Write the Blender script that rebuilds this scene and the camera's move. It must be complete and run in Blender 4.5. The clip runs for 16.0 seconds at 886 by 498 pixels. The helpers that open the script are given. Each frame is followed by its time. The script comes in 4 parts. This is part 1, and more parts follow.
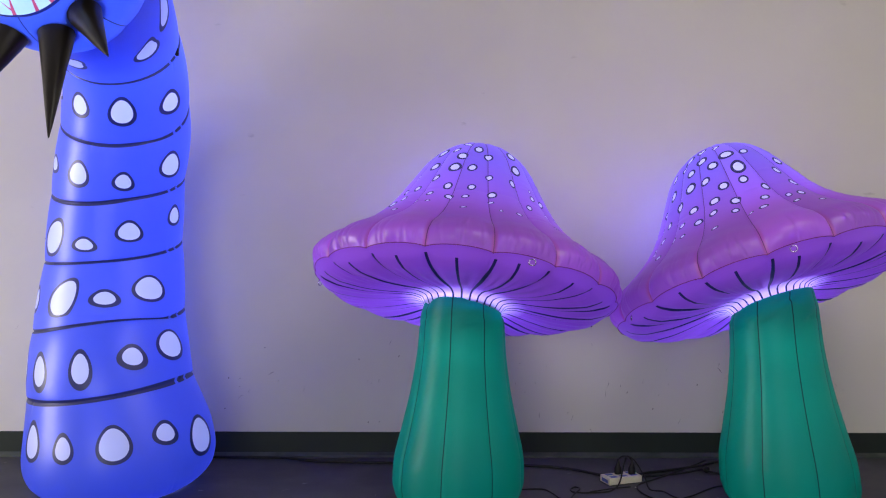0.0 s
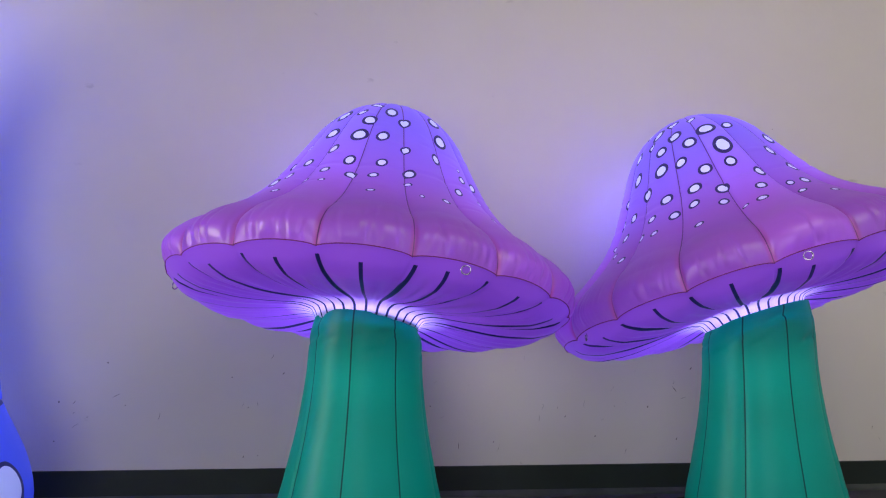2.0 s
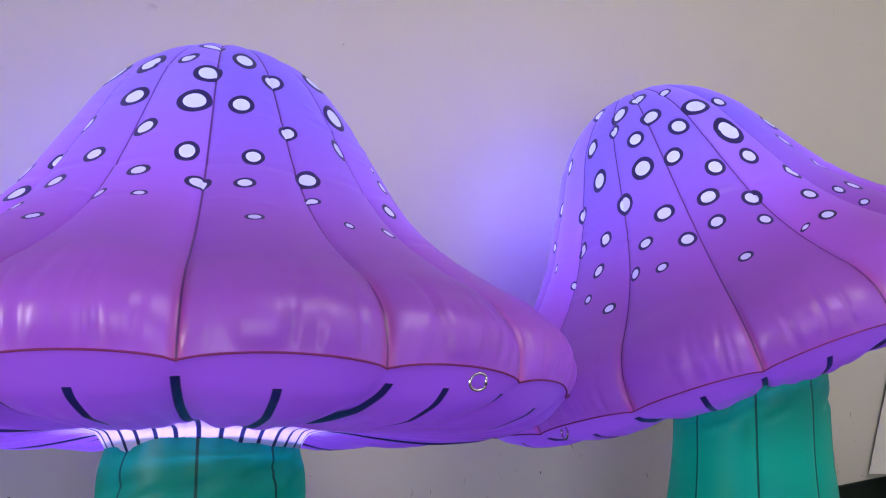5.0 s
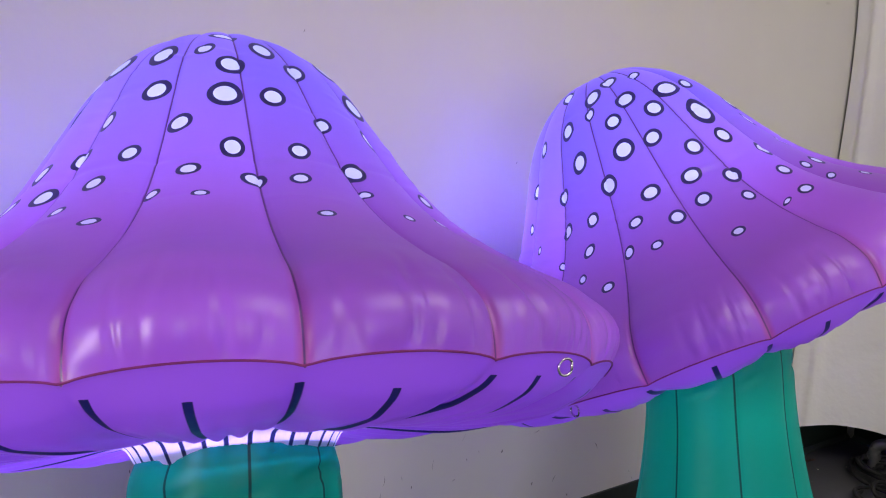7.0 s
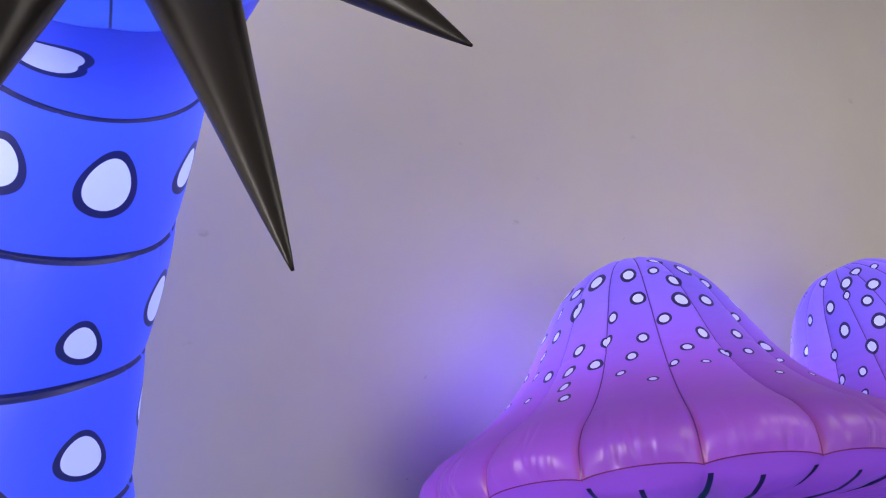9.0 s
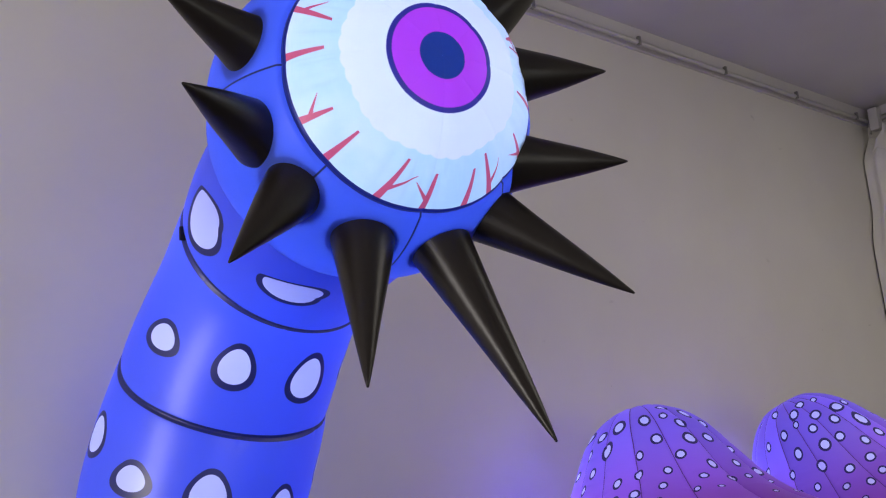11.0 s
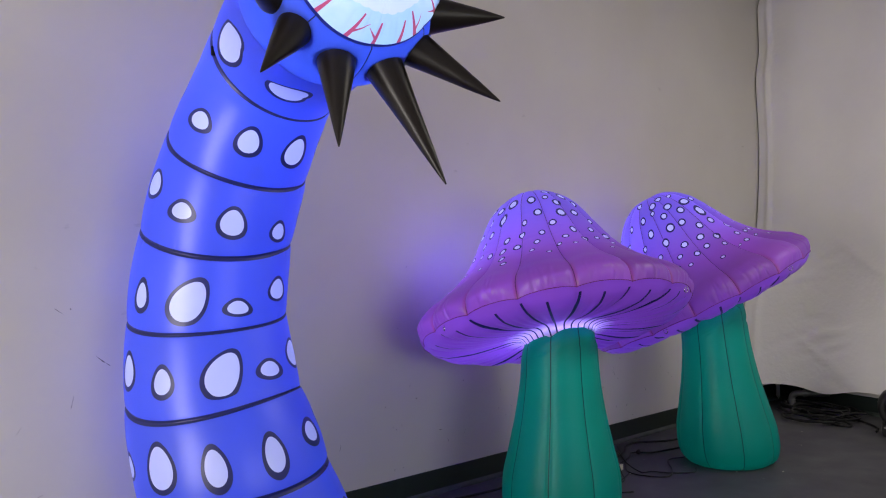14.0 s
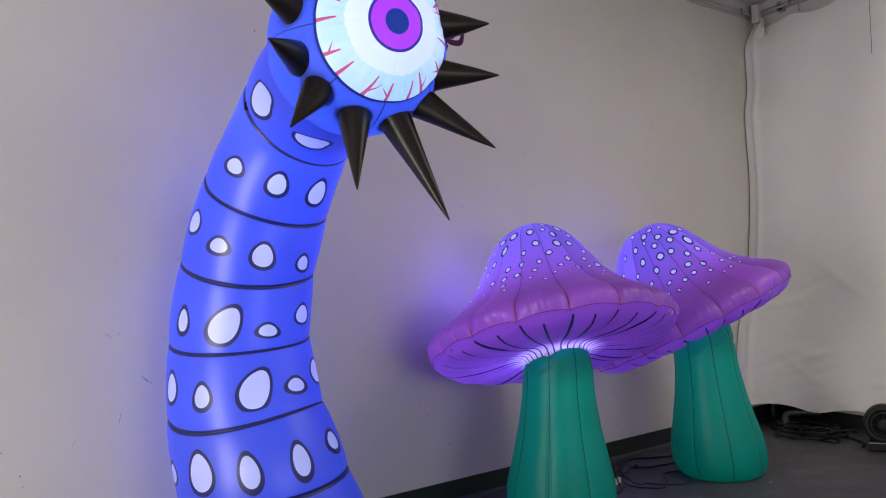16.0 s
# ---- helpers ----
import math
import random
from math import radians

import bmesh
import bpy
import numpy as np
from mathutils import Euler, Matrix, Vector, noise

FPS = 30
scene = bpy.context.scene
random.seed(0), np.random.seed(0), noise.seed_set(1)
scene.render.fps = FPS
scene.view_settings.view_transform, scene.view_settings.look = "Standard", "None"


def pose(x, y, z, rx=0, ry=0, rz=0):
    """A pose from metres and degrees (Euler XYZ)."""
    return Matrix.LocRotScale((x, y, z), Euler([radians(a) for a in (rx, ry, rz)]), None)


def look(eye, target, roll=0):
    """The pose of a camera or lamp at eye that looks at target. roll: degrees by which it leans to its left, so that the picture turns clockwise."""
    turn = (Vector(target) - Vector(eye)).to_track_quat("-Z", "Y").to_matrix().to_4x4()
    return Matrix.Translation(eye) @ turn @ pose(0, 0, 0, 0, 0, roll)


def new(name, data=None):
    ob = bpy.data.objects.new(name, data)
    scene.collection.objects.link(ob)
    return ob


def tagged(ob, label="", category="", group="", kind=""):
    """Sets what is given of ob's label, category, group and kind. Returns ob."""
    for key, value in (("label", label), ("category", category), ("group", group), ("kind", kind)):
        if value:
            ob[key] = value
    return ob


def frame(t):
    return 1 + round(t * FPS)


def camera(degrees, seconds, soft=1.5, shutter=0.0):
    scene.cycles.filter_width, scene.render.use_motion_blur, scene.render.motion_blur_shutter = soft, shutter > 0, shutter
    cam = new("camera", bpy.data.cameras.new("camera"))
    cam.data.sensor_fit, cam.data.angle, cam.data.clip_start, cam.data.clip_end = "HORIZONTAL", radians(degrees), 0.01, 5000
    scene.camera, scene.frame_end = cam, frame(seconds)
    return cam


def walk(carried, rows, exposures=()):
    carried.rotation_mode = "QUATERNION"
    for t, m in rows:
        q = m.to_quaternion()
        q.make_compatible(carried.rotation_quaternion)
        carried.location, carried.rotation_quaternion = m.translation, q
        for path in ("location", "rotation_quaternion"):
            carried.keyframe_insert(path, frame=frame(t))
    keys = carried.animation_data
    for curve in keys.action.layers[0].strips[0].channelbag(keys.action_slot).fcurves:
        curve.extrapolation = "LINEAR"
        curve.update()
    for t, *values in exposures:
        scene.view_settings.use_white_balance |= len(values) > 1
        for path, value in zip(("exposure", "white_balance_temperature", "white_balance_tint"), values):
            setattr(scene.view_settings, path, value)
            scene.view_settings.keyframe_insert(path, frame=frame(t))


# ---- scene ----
cam = camera(53.1, 16.0, soft=1.1)
PATH = [
    (0, (-0.089, -0.493, 1.649), (-0.05, 1.505, 1.563), 0.4),
    (0.5, (-0.048, -0.234, 1.638), (-0.034, 1.764, 1.547), 0.5),
    (1, (-0.09, 0.09, 1.677), (0.02, 2.084, 1.566), 1.3),
    (1.5, (-0.12, 0.379, 1.683), (0.093, 2.363, 1.542), 1.4),
    (2, (-0.064, 0.717, 1.702), (0.201, 2.694, 1.554), 1.7),
    (2.5, (-0.033, 1.022, 1.719), (0.27, 2.991, 1.543), 1.9),
    (3, (-0.11, 1.401, 1.743), (0.407, 3.325, 1.567), 2.3),
    (3.5, (-0.186, 1.691, 1.764), (0.425, 3.587, 1.589), 1.9),
    (4, (-0.234, 1.959, 1.771), (0.431, 3.835, 1.58), 1.7),
    (4.5, (-0.293, 2.214, 1.791), (0.494, 4.041, 1.582), 2.0),
    (4.7, (-0.32, 2.308, 1.791), (0.531, 4.105, 1.583), 2.2),
    (6.8, (-0.604, 2.676, 1.794), (0.583, 4.269, 1.56), 1.1),
    (7, (-0.675, 2.636, 1.795), (0.522, 4.22, 1.558), 0.8),
    (7.5, (-0.953, 2.487, 1.806), (0.252, 4.064, 1.562), 0.7),
    (8, (-1.345, 2.408, 1.798), (-0.14, 3.992, 1.596), 0.4),
    (8.5, (-1.795, 2.364, 1.843), (-0.618, 3.978, 1.75), -0.9),
    (9, (-2.215, 2.25, 1.924), (-1.149, 3.939, 2.018), -0.4),
    (9.5, (-2.588, 2.192, 1.98), (-1.573, 3.898, 2.222), -0.6),
    (10, (-2.881, 2.161, 1.993), (-1.808, 3.812, 2.342), -3.5),
    (10.2, (-2.969, 2.138, 2.01), (-1.823, 3.727, 2.41), -3.9),
    (12.3, (-3.604, 1.51, 1.894), (-2.285, 2.987, 2.173), -3.3),
    (12.5, (-3.686, 1.434, 1.858), (-2.356, 2.915, 2.044), -3.4),
    (13, (-3.815, 1.224, 1.791), (-2.482, 2.713, 1.877), -3.5),
    (13.5, (-3.947, 0.937, 1.738), (-2.617, 2.43, 1.738), -1.9),
    (14, (-4.097, 0.791, 1.72), (-2.765, 2.283, 1.707), -1.7),
    (14.5, (-4.283, 0.706, 1.71), (-2.936, 2.184, 1.696), -2.7),
    (15, (-4.375, 0.608, 1.697), (-2.971, 2.033, 1.697), -4.2),
    (15.5, (-4.404, 0.456, 1.7), (-3.031, 1.909, 1.738), -2.8),
    (16, (-4.438, 0.353, 1.7), (-3.126, 1.861, 1.76), -2.3),
]
walk(cam, [(t, look(eye, target, roll)) for t, eye, target, roll in PATH],
     [(0, 0.05), (1.5, 0.1), (3.5, 0.2), (7, 0.22), (8.2, 0.2), (9, 0.02), (10.2, -0.42), (12.3, -0.55), (14, -0.35), (16, -0.33)])

# ---- light ----
scene.view_settings.exposure = 0.0
world = bpy.data.worlds.new("world")
scene.world = world
world.use_nodes = True
wn, wl = world.node_tree.nodes, world.node_tree.links
sky = wn.new("ShaderNodeTexSky")
sky.sky_type, sky.sun_disc = "NISHITA", False
sky.sun_elevation, sky.sun_rotation = radians(40), radians(200)
wl.new(sky.outputs[0], wn["Background"].inputs[0])
wn["Background"].inputs[1].default_value = 0.08


def lamp(name, kind, place, power, colour, size=0.05, target=None, size_y=None):
    data = bpy.data.lights.new(name, kind)
    data.energy, data.color = power, colour
    if kind == "AREA":
        data.size = size
        if size_y:
            data.shape, data.size_y = "RECTANGLE", size_y
    else:
        data.shadow_soft_size = size
    ob = new(name, data)
    ob.matrix_world = look(place, target) if target else Matrix.Translation(place)
    return ob


# daylight that enters through the loading door behind the walk and a side door, and the hall's ceiling lamps
lamp("door_daylight", "AREA", (-2.6, -5.9, 2.0), 155, (0.98, 0.97, 0.93), 4.6, (-2.6, 0, 1.9), 3.4)
lamp("side_door_daylight", "AREA", (-7.95, 2.6, 1.85), 330, (1.0, 0.92, 0.88), 2.0, (0, 2.6, 1.8), 3.5)
lamp("ceiling_lamp_light", "AREA", (1.7, 1.3, 4.44), 84, (1.0, 0.93, 0.84), 2.6, (1.7, 1.3, 0), 3.2)

# ---- materials ----
BLUE_LED, VIOLET_LED = (0.42, 0.47, 1.0), (0.46, 0.40, 1.0)


class Mat:
    def __init__(self, name):
        self.m = bpy.data.materials.new(name)
        self.m.use_nodes = True
        self.n, self.l = self.m.node_tree.nodes, self.m.node_tree.links
        self.b = self.n["Principled BSDF"]
        self.out = self.n["Material Output"]

    def node(self, kind, **values):
        nd = self.n.new(kind)
        for k, v in values.items():
            nd.inputs[k].default_value = v
        return nd

    def noise(self, scale, detail=4.0, stretch=None):
        tc = self.n.new("ShaderNodeTexCoord")
        nd = self.node("ShaderNodeTexNoise", Scale=scale, Detail=detail)
        if stretch:
            mp = self.node("ShaderNodeMapping", Scale=stretch)
            self.l.new(tc.outputs["Object"], mp.inputs[0])
            self.l.new(mp.outputs[0], nd.inputs["Vector"])
        else:
            self.l.new(tc.outputs["Object"], nd.inputs["Vector"])
        return nd.outputs["Fac"]

    def ramp(self, fac, lo, hi):
        r = self.node("ShaderNodeMapRange")
        r.inputs["From Min"].default_value, r.inputs["From Max"].default_value = lo, hi
        self.l.new(fac, r.inputs["Value"])
        return r.outputs[0]

    def mix(self, fac, a, b):
        nd = self.n.new("ShaderNodeMix")
        nd.data_type = "RGBA"
        for sock, v in ((nd.inputs[0], fac), (nd.inputs[6], a), (nd.inputs[7], b)):
            if isinstance(v, tuple):
                sock.default_value = (*v, 1.0) if len(v) == 3 else v
            elif isinstance(v, (int, float)):
                sock.default_value = v
            else:
                self.l.new(v, sock)
        return nd.outputs[2]

    def attr(self, name):
        nd = self.n.new("ShaderNodeAttribute")
        nd.attribute_name = name
        return nd.outputs["Fac"]

    def bump(self, fac, strength, distance):
        nd = self.node("ShaderNodeBump", Strength=strength, Distance=distance)
        self.l.new(fac, nd.inputs["Height"])
        return nd.outputs[0]


def plain(name, a, b, rough, scale=6.0, bump=0.15, metal=0.0, fine=60.0, dist=0.004, spec=0.5):
    """Paint, rubber, metal or cloth: two colours that drift, and a fine grain."""
    m = Mat(name)
    coarse, grain = m.noise(scale), m.noise(fine, 2.0)
    col = m.mix(m.ramp(coarse, 0.3, 0.7), a, b)
    m.l.new(col, m.b.inputs["Base Color"])
    m.b.inputs["Roughness"].default_value, m.b.inputs["Metallic"].default_value = rough, metal
    m.b.inputs["Specular IOR Level"].default_value = spec
    m.l.new(m.bump(grain, bump, dist), m.b.inputs["Normal"])
    return m.m


def nylon(name, low, high=None, rough=0.33, through_share=0.52, spot_white=(0.80, 0.85, 0.91), ink=(0.015, 0.02, 0.09), seam_ink=None,
          spots=False, lines=False, wave=None, gloss=0.5, coat=0.0, hem=None):
    """Coated inflatable cloth: printed, and lit from inside through the weave."""
    m = Mat(name)
    col = m.mix(m.ramp(m.noise(2.5), 0.3, 0.7), low, tuple(c * 0.93 for c in low))
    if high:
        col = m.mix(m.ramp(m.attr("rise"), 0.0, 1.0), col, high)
    if hem:
        # doubled cloth along the seams near the rim; the LEDs' uneven glow painted in panel by panel
        sh = m.node("ShaderNodeHueSaturation")
        m.l.new(m.ramp(m.attr("panel"), -0.25, 1.1), sh.inputs["Value"])
        m.l.new(col, sh.inputs["Color"])
        near = m.n.new("ShaderNodeMath")
        near.operation = "MULTIPLY"
        m.l.new(m.ramp(m.attr("line"), 0.016, 0.0), near.inputs[0])
        m.l.new(m.ramp(m.attr("edge"), 0.0, 1.6), near.inputs[1])
        col = m.mix(near.outputs[0], sh.outputs[0], hem)
    if lines:
        col = m.mix(m.ramp(m.attr("line"), 0.001, -0.001), col, seam_ink or ink)
    if spots:
        s = m.attr("spot")
        col = m.mix(m.ramp(s, 1.58, 1.52), col, ink)
        col = m.mix(m.ramp(s, 1.03, 0.97), col, spot_white)
    m.l.new(col, m.b.inputs["Base Color"])
    m.b.inputs["Roughness"].default_value = rough
    m.b.inputs["Specular IOR Level"].default_value = gloss
    m.b.inputs["Coat Weight"].default_value, m.b.inputs["Coat Roughness"].default_value = coat, 0.28
    weave = m.noise(9.0, 5.0, wave or (1, 1, 1))
    nrm = m.bump(weave, 0.22, 0.012)
    m.l.new(nrm, m.b.inputs["Normal"])
    tr = m.n.new("ShaderNodeBsdfTranslucent")
    m.l.new(col, tr.inputs[0])
    mx = m.n.new("ShaderNodeMixShader")
    mx.inputs[0].default_value = through_share
    m.l.new(m.b.outputs[0], mx.inputs[1])
    m.l.new(tr.outputs[0], mx.inputs[2])
    m.l.new(mx.outputs[0], m.out.inputs[0])
    return m.m


def wall_paint():
    m = Mat("wall_paint")
    col = m.mix(m.ramp(m.noise(0.7, 5.0), 0.35, 0.7), (0.60, 0.575, 0.53), (0.66, 0.64, 0.60))
    # scuffs and grime specks
    scuff = m.noise(5.0, 8.0, (1.0, 1.0, 2.2))
    col = m.mix(m.ramp(scuff, 0.70, 0.80), col, (0.42, 0.40, 0.37))
    m.l.new(col, m.b.inputs["Base Color"])
    m.b.inputs["Roughness"].default_value = 0.62
    m.l.new(m.bump(m.noise(38.0, 3.0), 0.12, 0.004), m.b.inputs["Normal"])
    return m.m


def floor_paint():
    m = Mat("floor_paint")
    col = m.mix(m.ramp(m.noise(1.2, 6.0), 0.3, 0.7), (0.042, 0.043, 0.050), (0.064, 0.065, 0.072))
    col = m.mix(m.ramp(m.noise(14.0, 8.0), 0.68, 0.76), col, (0.17, 0.17, 0.18))
    m.l.new(col, m.b.inputs["Base Color"])
    m.l.new(m.ramp(m.noise(3.0, 4.0), -0.9, 1.3), m.b.inputs["Roughness"])
    m.l.new(m.bump(m.noise(45.0, 4.0), 0.2, 0.004), m.b.inputs["Normal"])
    return m.m


WALL, FLOOR = wall_paint(), floor_paint()
CEIL = plain("ceiling_panel", (0.52, 0.50, 0.50), (0.57, 0.55, 0.55), 0.7, 1.2, 0.1)
SKIRT = plain("skirting_paint", (0.005, 0.012, 0.010), (0.009, 0.019, 0.015), 0.6, 4.0, 0.2)
LEDGE = plain("worn_ledge", (0.022, 0.035, 0.03), (0.055, 0.065, 0.06), 0.6, 9.0, 0.3)
SHEET = plain("sheet_cloth", (0.78, 0.765, 0.71), (0.83, 0.815, 0.76), 0.75, 1.4, 0.3, 0.0, 26.0, 0.010)
RAIL = plain("rail_metal", (0.46, 0.45, 0.44), (0.54, 0.53, 0.52), 0.45, 5.0, 0.1, 0.4)
BRACKET = plain("dull_steel", (0.22, 0.22, 0.22), (0.34, 0.33, 0.32), 0.4, 8.0, 0.2, 0.8)
BLACK = plain("black_rubber", (0.008, 0.008, 0.009), (0.016, 0.016, 0.018), 0.55, 20.0, 0.15, spec=0.25)
BLACK_PLASTIC = plain("black_plastic", (0.006, 0.006, 0.007), (0.012, 0.012, 0.013), 0.55, 9.0, 0.1, spec=0.3)
CREAM = plain("aged_plastic", (0.62, 0.58, 0.42), (0.70, 0.66, 0.52), 0.4, 30.0, 0.1)
IVORY = plain("outlet_plastic", (0.66, 0.62, 0.52), (0.72, 0.68, 0.58), 0.38, 20.0, 0.05)
INKBLUE = plain("printed_label", (0.08, 0.11, 0.34), (0.12, 0.16, 0.42), 0.5, 30.0, 0.05)
BROWN = plain("brown_cable", (0.045, 0.022, 0.014), (0.06, 0.03, 0.02), 0.5, 30.0, 0.05)
CHROME = plain("ring_steel", (0.62, 0.61, 0.6), (0.72, 0.71, 0.7), 0.2, 20.0, 0.05, 1.0)
HIVIS = plain("hi_vis_cloth", (0.50, 0.72, 0.03), (0.58, 0.80, 0.06), 0.7, 6.0, 0.3)
WOOD = plain("pale_wood", (0.45, 0.34, 0.20), (0.55, 0.43, 0.27), 0.6, 12.0, 0.2)
SPIKE = nylon("black_cloth", (0.014, 0.011, 0.010), rough=0.33, through_share=0.05, wave=(1, 1, 0.3), gloss=0.36)
TENTACLE = nylon("blue_cloth", (0.078, 0.142, 0.73), rough=0.42, gloss=1.0, coat=0.65, spots=True, lines=True, wave=(1, 1, 0.35))
HEAD = nylon("blue_head_cloth", (0.062, 0.13, 0.75), rough=0.42, gloss=0.5, coat=0.15, lines=True)
CAP = nylon("purple_cloth", (0.46, 0.130, 0.56), (0.33, 0.195, 0.72), rough=0.37, gloss=1.0, coat=0.40, hem=(0.50, 0.06, 0.14), spots=True, lines=True, ink=(0.02, 0.012, 0.07), seam_ink=(0.12, 0.022, 0.13))
# the second colour is the LED glow round the stem, put into the cloth
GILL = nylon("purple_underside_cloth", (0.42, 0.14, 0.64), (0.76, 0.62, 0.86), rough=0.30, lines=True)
STEM = nylon("green_cloth", (0.0, 0.235, 0.195), rough=0.42, lines=True, ink=(0.004, 0.05, 0.05), wave=(1, 1, 0.4), gloss=0.35)


def eye_print():
    """White of the eye with iris, pupil and blue rim, printed round the pole of the ball."""
    m = Mat("eye_print_cloth")
    a = m.attr("polar")
    # the scalloped edge of the inner white
    wob = m.attr("scallop")
    outer = m.mix(m.ramp(m.noise(5.0), 0.35, 0.65), (0.56, 0.80, 0.88), (0.72, 0.88, 0.92))
    col = m.mix(m.ramp(wob, 0.004, -0.004), outer, (0.84, 0.90, 0.86))
    col = m.mix(m.ramp(m.attr("vein"), 0.0012, -0.0012), col, (0.64, 0.10, 0.17))
    for edge, c in ((0.318, (0.03, 0.03, 0.22)), (0.288, (0.50, 0.055, 0.66)), (0.136, (0.012, 0.04, 0.20))):
        col = m.mix(m.ramp(a, edge + 0.003, edge - 0.003), col, c)
    col = m.mix(m.ramp(a, 0.860, 0.864), col, (0.012, 0.02, 0.16))
    m.l.new(col, m.b.inputs["Base Color"])
    m.b.inputs["Roughness"].default_value = 0.33
    tr = m.n.new("ShaderNodeBsdfTranslucent")
    m.l.new(col, tr.inputs[0])
    mx = m.n.new("ShaderNodeMixShader")
    mx.inputs[0].default_value = 0.5
    m.l.new(m.b.outputs[0], mx.inputs[1])
    m.l.new(tr.outputs[0], mx.inputs[2])
    m.l.new(mx.outputs[0], m.out.inputs[0])
    return m.m


EYE = eye_print()


# ---- mesh helpers ----
def finish(name, me, mat, parent=None, label="", smooth=True):
    me.materials.append(mat)
    if smooth:
        me.polygons.foreach_set("use_smooth", np.ones(len(me.polygons), bool))
    ob = new(name, me)
    if parent:
        ob.parent = parent
    return tagged(ob, label)


def part(name, bm, mat, parent=None, label="", smooth=False):
    me = bpy.data.meshes.new(name)
    bm.normal_update()
    bm.to_mesh(me)
    bm.free()
    return finish(name, me, mat, parent, label, smooth)


def thing(name, label, category, group="", at=(0, 0, 0)):
    ob = new(name)
    ob.empty_display_size = 0.1
    ob.location = at
    return tagged(ob, label, category, group)


def local(ob, parent):
    """Parts are built at their place in the hall: hang them under the thing's base."""
    ob.matrix_parent_inverse = Matrix.Translation(-parent.location)
    return ob


def sheet_mesh(name, pts, wrap, attrs=None):
    """A smooth skin from a grid of points (rows, columns, 3); wrap closes it round its columns."""
    rows, cols = pts.shape[:2]
    idx = np.arange(rows * cols).reshape(rows, cols)
    nxt = np.roll(idx, -1, axis=1) if wrap else idx[:, 1:]
    cur = idx if wrap else idx[:, :-1]
    quads = np.stack([cur[:-1], nxt[:-1], nxt[1:], cur[1:]], -1).reshape(-1, 4)
    me = bpy.data.meshes.new(name)
    me.vertices.add(rows * cols)
    me.vertices.foreach_set("co", pts.reshape(-1).astype(np.float32))
    me.loops.add(quads.size)
    me.loops.foreach_set("vertex_index", quads.reshape(-1).astype(np.int32))
    me.polygons.add(len(quads))
    me.polygons.foreach_set("loop_start", np.arange(0, quads.size, 4, dtype=np.int32))
    me.update(calc_edges=True)
    for key, val in (attrs or {}).items():
        me.attributes.new(key, "FLOAT", "POINT").data.foreach_set("value", np.ascontiguousarray(val, np.float32).reshape(-1))
    return me


def box(bm, lo, hi, bevel=0.0):
    r = bmesh.ops.create_cube(bm, size=1.0, matrix=Matrix.LocRotScale([(a + b) / 2 for a, b in zip(lo, hi)], None, [b - a for a, b in zip(lo, hi)]))
    if bevel:
        edges = list({e for v in r["verts"] for e in v.link_edges})
        bmesh.ops.bevel(bm, geom=edges, offset=bevel, segments=2, affect="EDGES", profile=0.6)
    return r["verts"]


def tube_mesh(name, points, radius, sides=8, sub=8):
    """A cable or pipe through the points, rounded by a smooth spline."""
    P = np.array(points, float)
    ext = np.vstack([2 * P[0] - P[1], P, 2 * P[-1] - P[-2]])
    out = []
    for i in range(1, len(ext) - 2):
        p0, p1, p2, p3 = ext[i - 1:i + 3]
        for t in np.linspace(0, 1, sub, endpoint=False):
            out.append(0.5 * (2 * p1 + (p2 - p0) * t + (2 * p0 - 5 * p1 + 4 * p2 - p3) * t * t + (3 * p1 - p0 - 3 * p2 + p3) * t ** 3))
    out.append(P[-1])
    C = np.array(out)
    T = np.gradient(C, axis=0)
    T /= np.linalg.norm(T, axis=1)[:, None] + 1e-9
    ref = np.where(np.abs(T[:, 2:3]) > 0.95, np.array([[1.0, 0, 0]]), np.array([[0, 0, 1.0]]))
    A = np.cross(T, ref)
    A /= np.linalg.norm(A, axis=1)[:, None]
    B = np.cross(T, A)
    ang = np.linspace(0, 2 * np.pi, sides, endpoint=False)
    grid = C[:, None] + radius * (np.cos(ang)[None, :, None] * A[:, None] + np.sin(ang)[None, :, None] * B[:, None])
    grid = np.concatenate([C[None, :1].repeat(sides, 1), grid, C[None, -1:].repeat(sides, 1)], 0)
    return sheet_mesh(name, grid, True)


def frame_of(n):
    n = np.array(n, float)
    n /= np.linalg.norm(n)
    u = np.cross([0, 1, 0], n)
    u /= np.linalg.norm(u)
    return u, np.cross(n, u), n


def interp(x, xs, ys):
    """Smooth (monotone cubic) reading of a profile."""
    xs, ys = np.array(xs, float), np.array(ys, float)
    d = np.diff(ys) / np.diff(xs)
    m = np.zeros(len(xs))
    m[0], m[-1] = d[0], d[-1]
    for i in range(1, len(xs) - 1):
        m[i] = 0 if d[i - 1] * d[i] <= 0 else 2 * d[i - 1] * d[i] / (d[i - 1] + d[i])
    i = np.clip(np.searchsorted(xs, x) - 1, 0, len(xs) - 2)
    h = xs[i + 1] - xs[i]
    t = np.clip((x - xs[i]) / h, 0, 1)
    return (ys[i] * (1 + 2 * t) * (1 - t) ** 2 + m[i] * h * t * (1 - t) ** 2 + ys[i + 1] * t * t * (3 - 2 * t) + m[i + 1] * h * t * t * (t - 1))


# ---- the hall ----
YW, CEILING = 5.4, 4.52
CORNER = Vector((4.62, YW, 0))
SIDE = Vector((-0.24, -0.97, 0)).normalized()  # the side wall runs from the corner towards the walk


